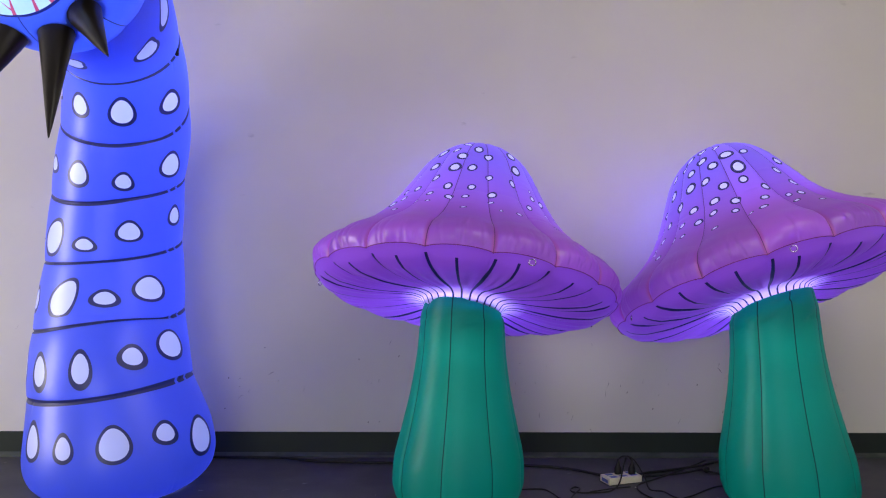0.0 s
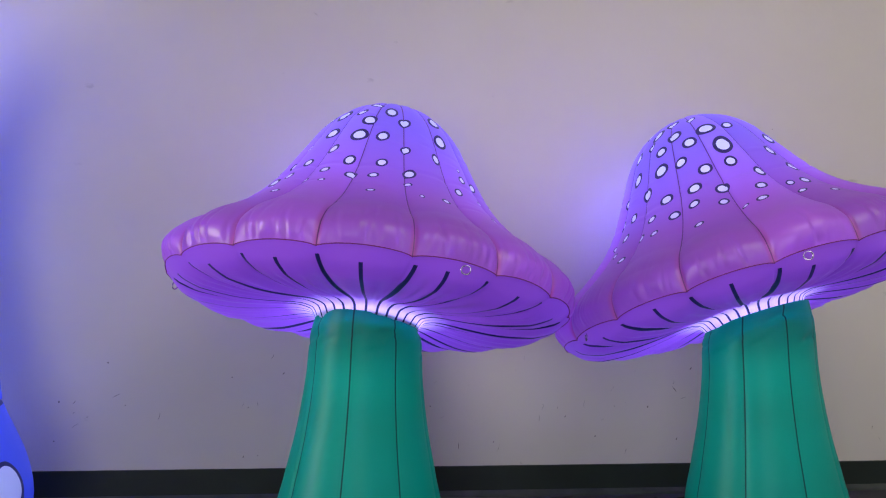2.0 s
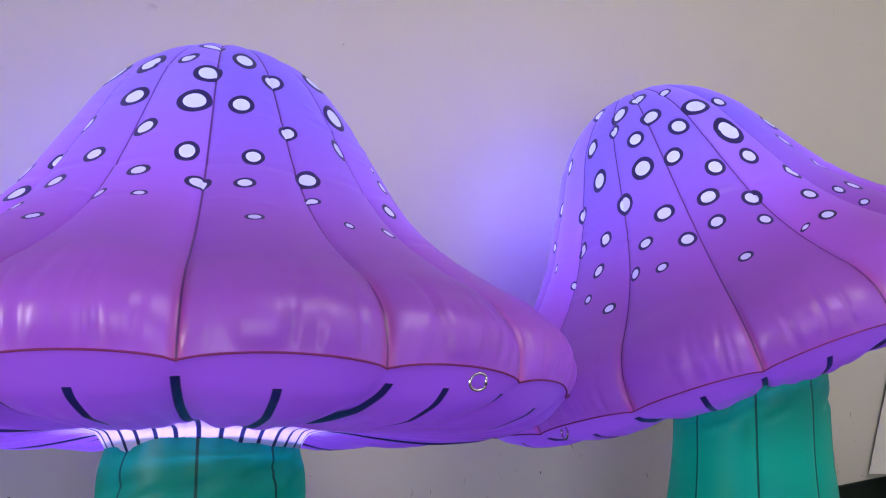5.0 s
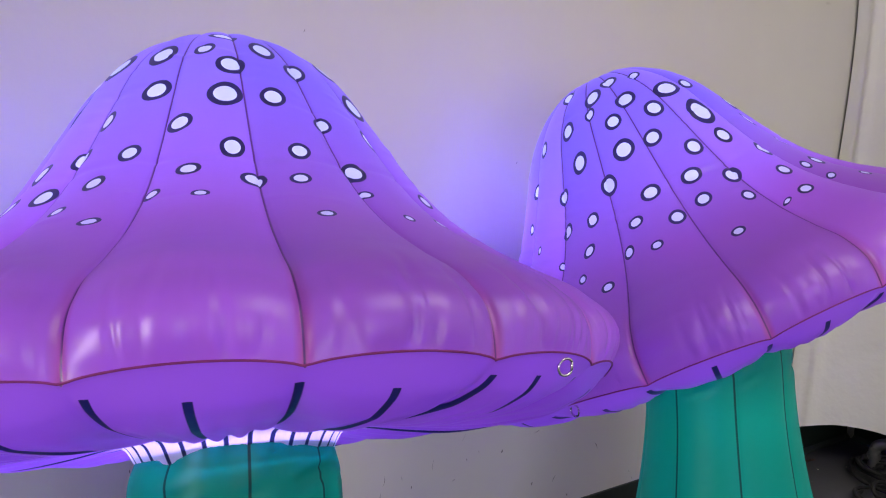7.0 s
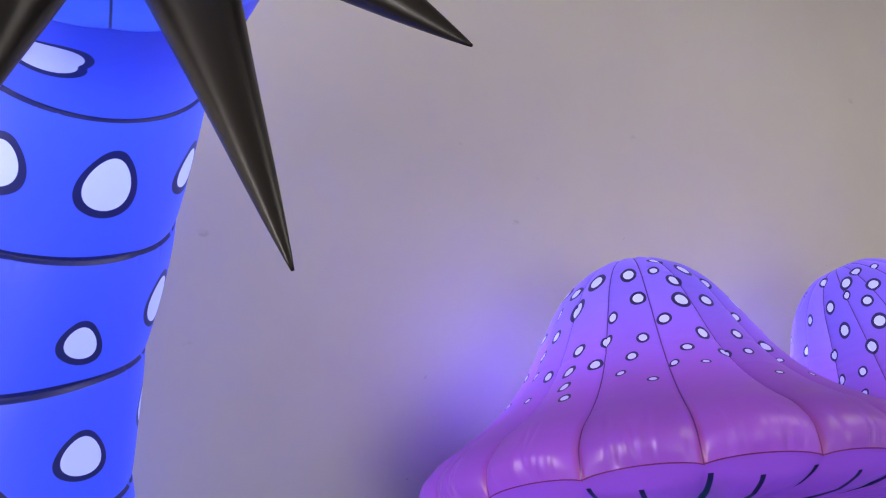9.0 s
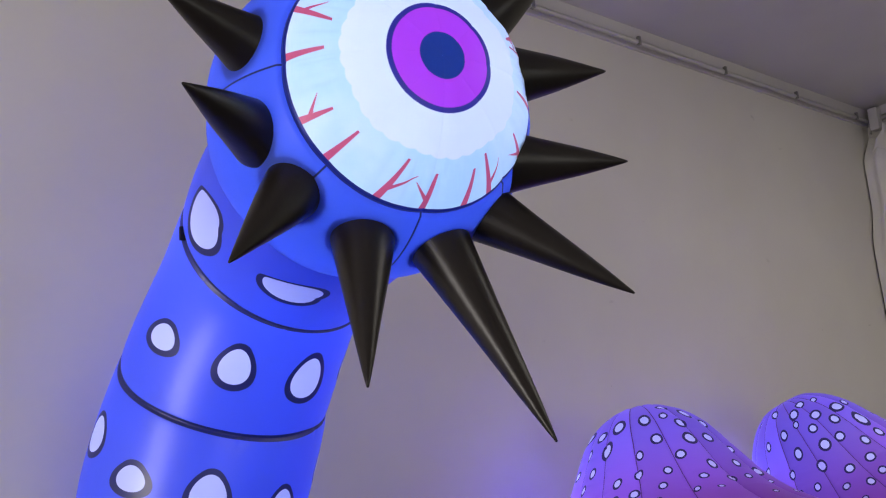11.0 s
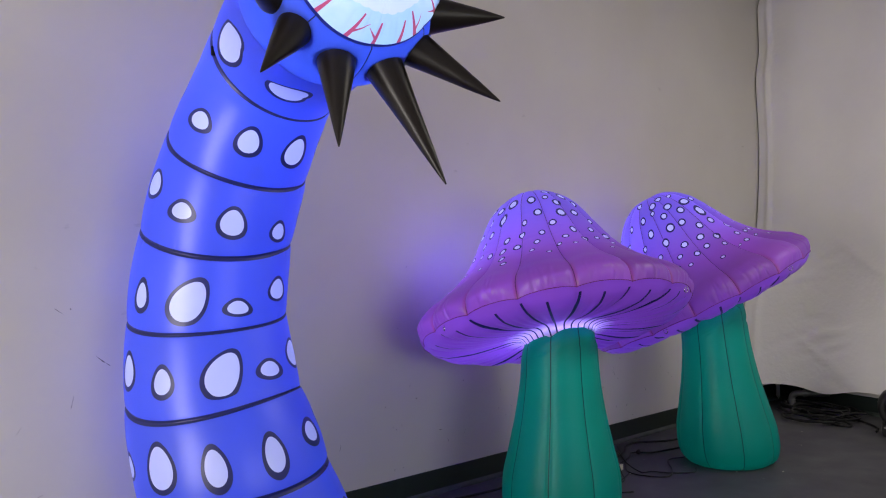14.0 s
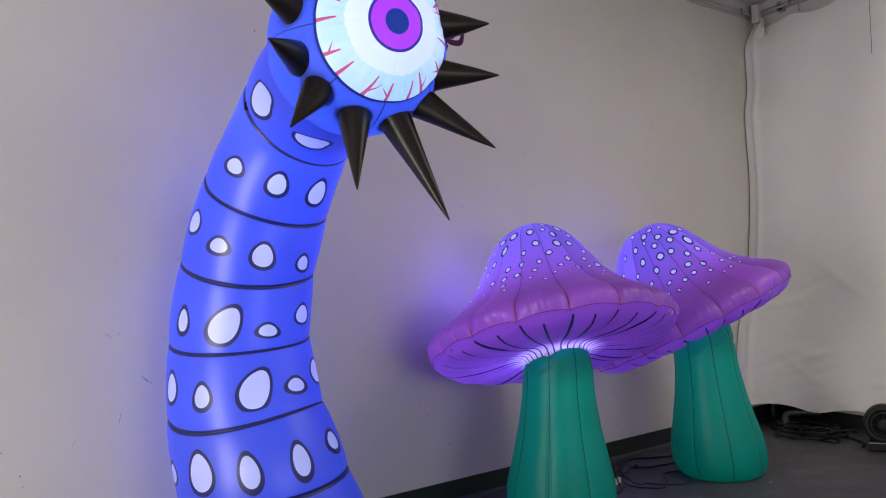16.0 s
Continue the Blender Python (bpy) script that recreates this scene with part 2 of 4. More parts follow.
def slab(name, corners, thick, mat, label):
    """A wall, floor or ceiling: the inner face's corners, thickened outwards."""
    bm = bmesh.new()
    vs = [bm.verts.new(c) for c in corners]
    f = bm.faces.new(vs)
    f.normal_update()
    back = [bm.verts.new(v.co - f.normal * thick) for v in vs]
    bm.faces.new(back[::-1])
    k = len(vs)
    for i in range(k):
        bm.faces.new((vs[(i + 1) % k], vs[i], back[i], back[(i + 1) % k]))
    return tagged(part(name, bm, mat), label, "wall" if "wall" in name else name, kind="structure")


FAR = CORNER + SIDE * 11.6
X0, Y0 = -8.0, -6.0
slab("floor", [(X0, Y0, 0), (9, Y0, 0), (9, YW + 0.2, 0), (X0, YW + 0.2, 0)], 0.2, FLOOR, "dark grey painted concrete floor, worn and dusty")
slab("ceiling", [(X0, Y0, CEILING), (X0, YW + 0.2, CEILING), (9, YW + 0.2, CEILING), (9, Y0, CEILING)], 0.15, CEIL, "pale grey flat ceiling of the hall")
slab("wall_back", [(X0, YW, 0), (5.2, YW, 0), (5.2, YW, CEILING), (X0, YW, CEILING)], 0.2, WALL, "off-white painted wall with scuffs and stains")
slab("wall_side", [(CORNER.x, CORNER.y, 0), (FAR.x, FAR.y, 0), (FAR.x, FAR.y, CEILING), (CORNER.x, CORNER.y, CEILING)], 0.2, WALL, "off-white painted side wall behind a hung sheet")
SIDE_DOOR = (1.55, 3.65, 3.65)  # the open side door: from, to, head
for k, (ya, yb, za, zb) in enumerate(((Y0, SIDE_DOOR[0], 0, CEILING), (SIDE_DOOR[1], YW, 0, CEILING), (SIDE_DOOR[0], SIDE_DOOR[1], SIDE_DOOR[2], CEILING))):
    slab("wall_left_%d" % (k + 1), [(X0, ya, za), (X0, yb, za), (X0, yb, zb), (X0, ya, zb)], 0.2, WALL, "off-white painted wall round an open door")
slab("wall_front", [(5, Y0, 0), (0.0, Y0, 0), (0.0, Y0, CEILING), (5, Y0, CEILING)], 0.2, WALL, "off-white painted wall beside the loading door")
slab("wall_front_2", [(-5.2, Y0, 0), (X0, Y0, 0), (X0, Y0, CEILING), (-5.2, Y0, CEILING)], 0.2, WALL, "off-white painted wall beside the loading door")
slab("wall_front_3", [(0.0, Y0, 3.8), (-5.2, Y0, 3.8), (-5.2, Y0, CEILING), (0.0, Y0, CEILING)], 0.2, WALL, "off-white painted wall above the loading door")


def skirting(name, a, b, inward, label):
    """Dark painted skirting with a rounded ledge at the floor."""
    prof = [(0.0, 0.166), (0.010, 0.166), (0.012, 0.163), (0.012, 0.032), (0.020, 0.024), (0.030, 0.014), (0.032, 0.0), (0.0, 0.0)]
    base = tagged(new(name), label, "baseboard", kind="structure")
    for nm, pr, mat in (("board", [prof[0], prof[1], prof[2], prof[3], (0.0, 0.032)], SKIRT), ("ledge", [(0.0, 0.032), prof[3], prof[4], prof[5], prof[6], prof[7]], LEDGE)):
        bm = bmesh.new()
        rings = []
        for p in (a, b):
            rings.append([bm.verts.new(Vector(p) + inward * o + Vector((0, 0, z))) for o, z in pr])
        k = len(pr)
        for i in range(k):
            bm.faces.new((rings[0][i], rings[0][(i + 1) % k], rings[1][(i + 1) % k], rings[1][i]))
        bm.faces.new(rings[0][::-1])
        bm.faces.new(rings[1])
        bmesh.ops.recalc_face_normals(bm, faces=bm.faces)
        part(nm, bm, mat, base)
    return base


INW = Vector((SIDE.y, -SIDE.x, 0))
skirting("baseboard", (X0, YW, 0), (CORNER.x - 0.03, YW, 0), Vector((0, -1, 0)), "black-green painted skirting along the wall")
skirting("baseboard", tuple(CORNER + SIDE * 0.06), tuple(FAR), INW, "black-green painted skirting along the side wall")


# ---- the mushrooms ----
GORES = 16
CAP_V = [0.0, 0.06, 0.14, 0.24, 0.36, 0.48, 0.58, 0.68, 0.77, 0.86, 0.93, 0.975, 1.0]
CAP_RHO = [0.0, 0.095, 0.19, 0.285, 0.368, 0.447, 0.525, 0.615, 0.700, 0.785, 0.828, 0.836, 0.835]
CAP_H = [0.892, 0.882, 0.835, 0.742, 0.603, 0.464, 0.355, 0.265, 0.200, 0.140, 0.078, 0.026, 0.0]
UND_V = [0.0, 0.1, 0.25, 0.45, 0.65, 0.85, 0.93, 1.0]
UND_RHO = [0.835, 0.78, 0.69, 0.55, 0.41, 0.300, 0.245, 0.212]
UND_H = [0.0, -0.026, -0.046, -0.054, -0.050, -0.046, -0.056, -0.105]

# spots of one gore and its neighbours: across the gore (-1..1), down the cap (0..1), half width, half height
GORE_A = ((0.1, 0.07, 0.020, 0.015), (0.45, 0.155, 0.025, 0.020), (-0.25, 0.235, 0.029, 0.024), (0.42, 0.315, 0.022, 0.018),
          (-0.18, 0.395, 0.024, 0.017), (0.52, 0.465, 0.025, 0.019), (-0.3, 0.495, 0.020, 0.012), (0.28, 0.545, 0.018, 0.010), (-0.45, 0.60, 0.018, 0.009))
GORE_B = ((-0.1, 0.10, 0.027, 0.021), (0.2, 0.21, 0.030, 0.027), (-0.35, 0.29, 0.018, 0.015), (0.35, 0.36, 0.021, 0.018),
          (-0.25, 0.44, 0.020, 0.016), (0.4, 0.485, 0.019, 0.013), (-0.05, 0.525, 0.016, 0.010), (0.5, 0.585, 0.020, 0.011))
GORE_C = ((0.2, 0.085, 0.018, 0.014), (-0.3, 0.15, 0.024, 0.019), (0.2, 0.25, 0.030, 0.025), (-0.3, 0.335, 0.022, 0.018),
          (0.35, 0.405, 0.023, 0.018), (-0.35, 0.47, 0.020, 0.013), (0.2, 0.49, 0.022, 0.013), (-0.1, 0.555, 0.017, 0.009), (0.55, 0.53, 0.016, 0.009))

# spots gore by gore; the rest repeat the three patterns above
FIRST, SECOND = {}, {}
FIRST[0] = ((-1.15, 0.271, 0.023, 0.021), (-1.11, 0.402, 0.019, 0.016), (0.91, 0.408, 0.018, 0.023), (-0.95, 0.514, 0.022, 0.023), (-1.07, 0.569, 0.015, 0.009), (0.44, 0.64, 0.017, 0.015), (-0.6, 0.643, 0.009, 0.011),)
FIRST[1] = ((-0.24, 0.215, 0.025, 0.031), (-0.63, 0.316, 0.024, 0.03), (0.08, 0.468, 0.015, 0.018), (0.12, 0.425, 0.007, 0.008), (-0.71, 0.542, 0.015, 0.018), (0.71, 0.556, 0.012, 0.014), (0.32, 0.67, 0.013, 0.016),)
FIRST[2] = ((-1.03, 0.464, 0.015, 0.019), (-0.16, 0.539, 0.01, 0.013),)
FIRST[11] = ((0.2, 0.389, 0.017, 0.021), (0.83, 0.533, 0.016, 0.019), (-0.28, 0.511, 0.012, 0.015), (-0.75, 0.30, 0.018, 0.022), (0.55, 0.245, 0.020, 0.024), (-0.55, 0.44, 0.017, 0.019), (0.5, 0.62, 0.012, 0.012),)
FIRST[12] = ((0.12, 0.234, 0.027, 0.033), (-0.99, 0.318, 0.026, 0.033), (0.87, 0.544, 0.018, 0.021), (-0.2, 0.554, 0.018, 0.022), (-0.04, 0.479, 0.018, 0.021), (-0.04, 0.623, 0.017, 0.020), (0.28, 0.688, 0.018, 0.020))
FIRST[13] = ((0.24, 0.234, 0.024, 0.031), (0.6, 0.333, 0.023, 0.024), (-0.87, 0.385, 0.016, 0.02), (0.48, 0.479, 0.018, 0.017), (-1.15, 0.462, 0.016, 0.02), (-0.04, 0.544, 0.018, 0.016), (-0.44, 0.608, 0.015, 0.012), (0.56, 0.66, 0.017, 0.011),)
FIRST[14] = ((-0.24, 0.228, 0.017, 0.021), (0.63, 0.165, 0.026, 0.015), (0.83, 0.275, 0.025, 0.024), (0.56, 0.354, 0.031, 0.027), (-0.75, 0.419, 0.022, 0.019), (0.67, 0.481, 0.02, 0.023), (-0.32, 0.535, 0.019, 0.014), (1.07, 0.554, 0.021, 0.016), (-0.99, 0.585, 0.014, 0.012), (-0.0, 0.606, 0.014, 0.009),)
FIRST[15] = ((0.08, 0.219, 0.023, 0.029), (-0.24, 0.354, 0.024, 0.022), (-0.0, 0.483, 0.021, 0.017), (-0.28, 0.554, 0.019, 0.013), (-0.2, 0.664, 0.016, 0.011),)
SECOND[0] = ((-0.99, 0.137, 0.026, 0.02), (-0.83, 0.228, 0.028, 0.023), (0.28, 0.288, 0.027, 0.023), (-0.75, 0.359, 0.025, 0.021), (0.6, 0.425, 0.025, 0.024), (-0.32, 0.494, 0.027, 0.02), (0.99, 0.533, 0.026, 0.022), (-0.52, 0.565, 0.022, 0.018), (0.75, 0.606, 0.02, 0.017), (-0.44, 0.703, 0.018, 0.015),)
SECOND[1] = ((-0.91, 0.155, 0.019, 0.014), (-0.36, 0.249, 0.037, 0.026), (0.0, 0.346, 0.035, 0.04), (-0.24, 0.43, 0.023, 0.023), (0.83, 0.505, 0.02, 0.025), (0.16, 0.589, 0.021, 0.021), (-0.32, 0.675, 0.022, 0.017), (-0.99, 0.673, 0.014, 0.007),)
SECOND[2] = ((-0.63, 0.249, 0.021, 0.019), (0.52, 0.41, 0.019, 0.024), (0.67, 0.505, 0.019, 0.024), (-0.04, 0.602, 0.019, 0.021), (-0.79, 0.595, 0.016, 0.015), (-0.87, 0.66, 0.018, 0.011), (0.08, 0.718, 0.018, 0.016),)
SECOND[3] = ((-0.44, 0.344, 0.021, 0.026),)
SECOND[11] = ((0.48, 0.303, 0.01, 0.012),)
SECOND[12] = ((-0.99, 0.137, 0.013, 0.017), (1.15, 0.355, 0.017, 0.021), (0.87, 0.451, 0.011, 0.014),)
SECOND[13] = ((1.03, 0.116, 0.019, 0.024), (-0.36, 0.26, 0.017, 0.021), (-0.16, 0.522, 0.009, 0.011), (1.15, 0.582, 0.009, 0.011),)
SECOND[14] = ((-0.48, 0.243, 0.02, 0.025), (0.12, 0.341, 0.021, 0.027), (-1.11, 0.406, 0.016, 0.02), (0.32, 0.498, 0.017, 0.018), (-0.99, 0.498, 0.016, 0.02), (0.08, 0.576, 0.015, 0.019), (0.71, 0.705, 0.016, 0.017), (-0.12, 0.653, 0.012, 0.014),)
SECOND[15] = ((-0.56, 0.174, 0.024, 0.028), (-1.07, 0.223, 0.015, 0.018), (0.2, 0.277, 0.023, 0.02), (0.12, 0.359, 0.03, 0.026), (-1.07, 0.427, 0.023, 0.025), (0.4, 0.492, 0.026, 0.019), (-0.48, 0.55, 0.02, 0.015), (0.83, 0.58, 0.023, 0.019), (-0.08, 0.64, 0.016, 0.014), (-0.95, 0.621, 0.015, 0.018),)


def cap_points(C, n, phi, v, profile, swell, scallop=0.0):
    u, w, n = frame_of(n)
    vs, rhos, hs = profile
    rho, h = interp(v, vs, rhos), interp(v, vs, hs)
    e = 1e-3
    dr, dh = interp(np.minimum(v + e, 1), vs, rhos) - interp(np.maximum(v - e, 0), vs, rhos), interp(np.minimum(v + e, 1), vs, hs) - interp(np.maximum(v - e, 0), vs, hs)
    ln = np.hypot(dr, dh) + 1e-9
    nr, nh = -dh / ln, dr / ln
    off = swell
    r, hh = rho + nr * off + 0.014 * scallop, h + nh * off + 0.017 * scallop
    return (np.array(C) + (r * np.cos(phi))[..., None] * u + (r * np.sin(phi))[..., None] * w + hh[..., None] * n), rho


def mushroom(label, C, n, phase, base, top, lean, stem_r, seed, rings, turn, own):
    rng = random.Random(seed)
    root = thing("inflatable_mushroom", label, "mushroom", "inflatable mushrooms", (base[0], base[1], 0.0))
    step = 2 * np.pi / GORES
    # cap: swollen gores between sewn seams, puckered along the rim
    nphi, nv = GORES * 48, 190
    phi1 = phase + np.linspace(0, 2 * np.pi, nphi, endpoint=False)
    v1 = np.linspace(0.004, 1.0, nv)
    V, PHI = np.meshgrid(v1, phi1, indexing="ij")
    g = (PHI - phase) / step + 1e-6
    k = np.floor(g)
    f = g - k
    lobe = np.sqrt(np.clip(np.sin(np.pi * f), 0, 1))
    hard = np.array([rng.uniform(0.75, 1.2) for _ in range(GORES)])[k.astype(int) % GORES]
    amp = interp(V, [0, 0.15, 0.5, 0.75, 0.93, 1.0], [0.0, 0.009, 0.018, 0.034, 0.040, 0.0]) * hard
    # puckers: short creases that run up from the rim
    pk = np.zeros_like(V)
    for q in range(GORES * 11):
        p0, wd, hgt, a = phase + (q // 11 + 0.5 + rng.gauss(0, 0.2)) * step, rng.uniform(0.005, 0.013), rng.uniform(0.07, 0.20), rng.uniform(0.003, 0.011)
        d = (PHI - p0 + np.pi) % (2 * np.pi) - np.pi
        d = d + rng.uniform(-0.25, 0.25) * (1 - V)
        pk -= a * np.exp(-(d / wd) ** 2) * np.clip((V - (1 - hgt)) / hgt, 0, 1) * np.clip((1.0 - V) / 0.03, 0, 1)
    # slack across the upper panels: shallow level creases
    for q in range(150):
        p0, v0, wd, th, a = rng.uniform(0, 2 * np.pi), rng.uniform(0.2, 0.66), rng.uniform(0.04, 0.16), rng.uniform(0.004, 0.009), rng.uniform(-0.0032, 0.0032)
        i0, i1 = np.searchsorted(v1, [v0 - 0.05, v0 + 0.05])
        d = (PHI[i0:i1] - p0 + np.pi) % (2 * np.pi) - np.pi
        pk[i0:i1] += a * np.exp(-(d / wd) ** 2 - ((V[i0:i1] - v0 - 0.04 * d) / th) ** 2)
    band = 0.003 * np.exp(-((V - 0.50) / 0.008) ** 2)  # the sewn cross seam
    pts, RHO = cap_points(C, n, PHI, V, (CAP_V, CAP_RHO, CAP_H), lobe * amp + pk - band, lobe * np.clip((V - 0.88) / 0.12, 0, 1))
    spot = np.full(V.shape, 9.0)
    arc = 1.24
    for gi in range(GORES):
        for ac, dv, a, b in own.get(gi) or (GORE_A, GORE_B, GORE_C)[(gi + turn) % 3]:
            ph = phase + (gi + 0.5 + 0.42 * ac) * step
            i0, i1 = np.searchsorted(v1, [dv - 0.07, dv + 0.07])
            d = (PHI[i0:i1] - ph + np.pi) % (2 * np.pi) - np.pi
            x, y = d * np.maximum(RHO[i0:i1], 0.05), (V[i0:i1] - dv) * arc
            rot = rng.uniform(-0.35, 0.35)
            xx, yy = x * math.cos(rot) - y * math.sin(rot), x * math.sin(rot) + y * math.cos(rot)
            # fat oval with a slightly pointed side
            e = np.sqrt((xx / (a * 0.76)) ** 2 + (yy / (b * 0.84)) ** 2) * (1 + 0.10 * np.tanh(2 * xx / a) * (yy / b).clip(-1, 1))
            spot[i0:i1] = np.minimum(spot[i0:i1], e)
    rise = np.clip((0.66 - V) / 0.36, 0, 1)
    seam = np.minimum(f, 1 - f) * step * np.maximum(RHO, 0.02) - 0.0018
    cap = finish("cap", sheet_mesh("cap", pts, True, {"spot": spot, "rise": rise, "line": seam, "edge": np.clip((V - 0.78) / 0.2, 0, 1), "panel": hard}), CAP, root, "purple cap with white black-ringed spots")
    local(cap, root)
    # underside: swollen panels with printed gill lines
    nvu = 90
    vu = np.linspace(0, 1, nvu)
    V, PHI = np.meshgrid(vu, phi1, indexing="ij")
    g = (PHI - phase) / step + 1e-6
    f = g - np.floor(g)
    lobe = np.sqrt(np.clip(np.sin(np.pi * f), 0, 1))
    wr = 0.004 * np.sin(PHI * 70 + 3 * np.sin(PHI * 9)) * np.clip((V - 0.1) / 0.3, 0, 1) * np.clip((1 - V) / 0.4, 0, 1)
    pts, RHO = cap_points(C, n, PHI, V, (UND_V, UND_RHO, UND_H), 0, lobe * np.clip(1 - V / 0.22, 0, 1))
    sw = (lobe * interp(V, [0, 0.12, 0.4, 0.8, 1.0], [0.0, 0.027, 0.024, 0.006, 0.0]) + wr)[..., None]
    pts = pts - frame_of(n)[2] * sw
    line = np.full(V.shape, 1.0)
    for j in range(GORES * 2):
        start = 0.045 if j % 2 == 0 else 0.06 + rng.uniform(-0.03, 0.03)
        ph = phase + (j / 2 + (0.0 if j % 2 == 0 else rng.uniform(-0.05, 0.05))) * step
        bend = rng.uniform(-0.03, 0.03)
        d = (PHI - ph - bend * (1 - V) ** 2 + np.pi) % (2 * np.pi) - np.pi
        dist = np.abs(d) * RHO - 0.0074 * np.clip(1.15 - 0.5 * V, 0.4, 1)
        line = np.minimum(line, np.where(V > start, dist, 1.0))
    # paler towards the stem mouth: LED glow painted into the colour
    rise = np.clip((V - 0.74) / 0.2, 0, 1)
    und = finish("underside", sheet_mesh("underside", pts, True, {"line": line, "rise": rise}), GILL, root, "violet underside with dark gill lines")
    local(und, root)
    # the sewn rim seam
    nrm = 400
    ph = np.linspace(0, 2 * np.pi, nrm)
    rp, _ = cap_points(C, n, ph, np.ones(nrm), (CAP_V, CAP_RHO, CAP_H), 0.002, np.sqrt(np.clip(np.sin(np.pi * (((ph - phase) / step) % 1)), 0, 1)))
    finish("rim_seam", tube_mesh("rim_seam", rp, 0.002, 5, 1), GILL_SEAM, cap, "red-violet stitched rim seam")
    # stem: eight panels, wide at the foot
    SG = 8
    zs = np.linspace(0, 1, 110)
    ps = lean + np.linspace(0, 2 * np.pi, SG * 24, endpoint=False)
    Z, PS = np.meshgrid(zs, ps, indexing="ij")
    r = interp(Z, *stem_r)
    g = (PS - lean) / (2 * np.pi / SG) + 1e-6
    f = g - np.floor(g)
    lobe = np.sqrt(np.clip(np.sin(np.pi * f), 0, 1))
    r = r * (1 + 0.045 * lobe * interp(Z, [0, 0.05, 0.25, 0.8, 1], [0.5, 1.0, 1.0, 0.6, 0.2]))
    for _ in range(26):  # folds under the cap
        p0, z0, a = rng.uniform(0, 2 * np.pi), rng.uniform(0.88, 0.985), rng.uniform(0.003, 0.011)
        d = (PS - p0 + np.pi) % (2 * np.pi) - np.pi
        r = r - a * np.exp(-(d / 0.2) ** 2 - ((Z - z0 - 0.05 * d) / 0.007) ** 2)
    b3, t3 = np.array(base, float), np.array(top, float)
    ax = b3 + (t3 - b3) * Z[..., None]
    pts = ax + (r * np.cos(PS))[..., None] * np.array([1.0, 0, 0]) + (r * np.sin(PS))[..., None] * np.array([0, 1.0, 0])
    # the mouth follows the cap's slope
    slope = np.array(n) / n[2]
    shift = -(slope[0] * r * np.cos(PS) + slope[1] * r * np.sin(PS)) * Z ** 6
    pts[..., 2] += shift
    seam = np.minimum(f, 1 - f) * (2 * np.pi / SG) * r - 0.0032
    stem = finish("stem", sheet_mesh("stem", pts, True, {"line": seam}), STEM, root, "green tapered stem in sewn panels")
    local(stem, root)
    bm = bmesh.new()
    bmesh.ops.create_circle(bm, cap_ends=True, segments=48, radius=float(r[0, 0]) * 0.99, matrix=Matrix.Translation((base[0], base[1], 0.004)))
    part("sole", bm, STEM, stem)
    # unseen disc, added to keep the cap LEDs' light out of the stem
    bm = bmesh.new()
    bmesh.ops.create_circle(bm, cap_ends=True, segments=48, radius=0.19, matrix=Matrix.Translation(Vector(C) + Vector(n) * -0.088) @ Vector(n).to_track_quat("Z", "Y").to_matrix().to_4x4())
    part("light_stop", bm, LIGHT_STOP, stem, "unseen green disc added inside the stem to stop the cap's light")
    # tie-down rings sewn to the rim
    for a in rings:
        p, _ = cap_points(C, n, np.array(radians(a)), np.array(1.0), (CAP_V, CAP_RHO, CAP_H), 0.004)
        q = Matrix.Translation(Vector(p) + Vector((0, 0, -0.006))) @ Euler((radians(90), 0, radians(a + 70))).to_matrix().to_4x4()
        ring = [q @ Vector((0.017 * math.cos(t), 0.017 * math.sin(t) * 0.9, 0)) for t in np.linspace(0.5, 2 * math.pi - 0.5, 20)]
        ring.append(ring[0])
        finish("tie_ring", tube_mesh("tie_ring", [tuple(c) for c in ring], 0.0026, 6, 2), CHROME, cap, "small steel tie-down ring")
    # LEDs in the stem's mouth, inside the cap and in the stem
    u, w, nn = frame_of(n)
    lamp("mouth_led", "POINT", tuple(np.array(C) - nn * 0.03), CAP_POWER * 0.14, VIOLET_LED, 0.04)
    lamp("cap_led", "POINT", tuple(np.array(C) + nn * 0.14), CAP_POWER * 1.2, VIOLET_LED, 0.06)
    lamp("cap_led", "POINT", tuple(np.array(C) + nn * 0.34 + np.array([-0.10, 0.36, 0.0])), CAP_POWER * 2.7, (0.32, 0.41, 1.0), 0.06)
    for k in (0.2, 0.5, 0.8):
        lamp("stem_led", "POINT", tuple(b3 + (t3 - b3) * k + np.array([-0.03, -0.07, 0.0])), STEM_POWER, (0.60, 1.0, 1.0), 0.06)
    return root


CAP_POWER, STEM_POWER = 8.0, 1.45
LIGHT_STOP = plain("light_stop_green", (0.0, 0.20, 0.12), (0.0, 0.23, 0.14), 0.6)
GILL_SEAM = plain("seam_cloth", (0.16, 0.022, 0.10), (0.24, 0.035, 0.16), 0.6, spec=0.2)
STEM_PROFILE = ([0.0, 0.02, 0.06, 0.13, 0.22, 0.4, 0.6, 0.8, 0.93, 1.0], [0.27, 0.31, 0.340, 0.356, 0.352, 0.312, 0.268, 0.240, 0.232, 0.212])
mushroom("purple spotted inflatable mushroom on a green stem, glowing inside", (0.13, 4.475, 1.180), (0.12, 0.335, 0.934), radians(-85.5),
         (0.10, 4.45, 0.0), (0.121, 4.45, 1.110), radians(-107), STEM_PROFILE, 3, (-72, 20, 170), 0, FIRST)
mushroom("purple spotted inflatable mushroom with a tipped cap", (1.835, 4.49, 1.215), (-0.24, 0.365, 0.90), radians(-127),
         (1.975, 4.385, 0.0), (1.86, 4.44, 1.145), radians(-132), STEM_PROFILE, 8, (-96, 195, 60), 1, SECOND)

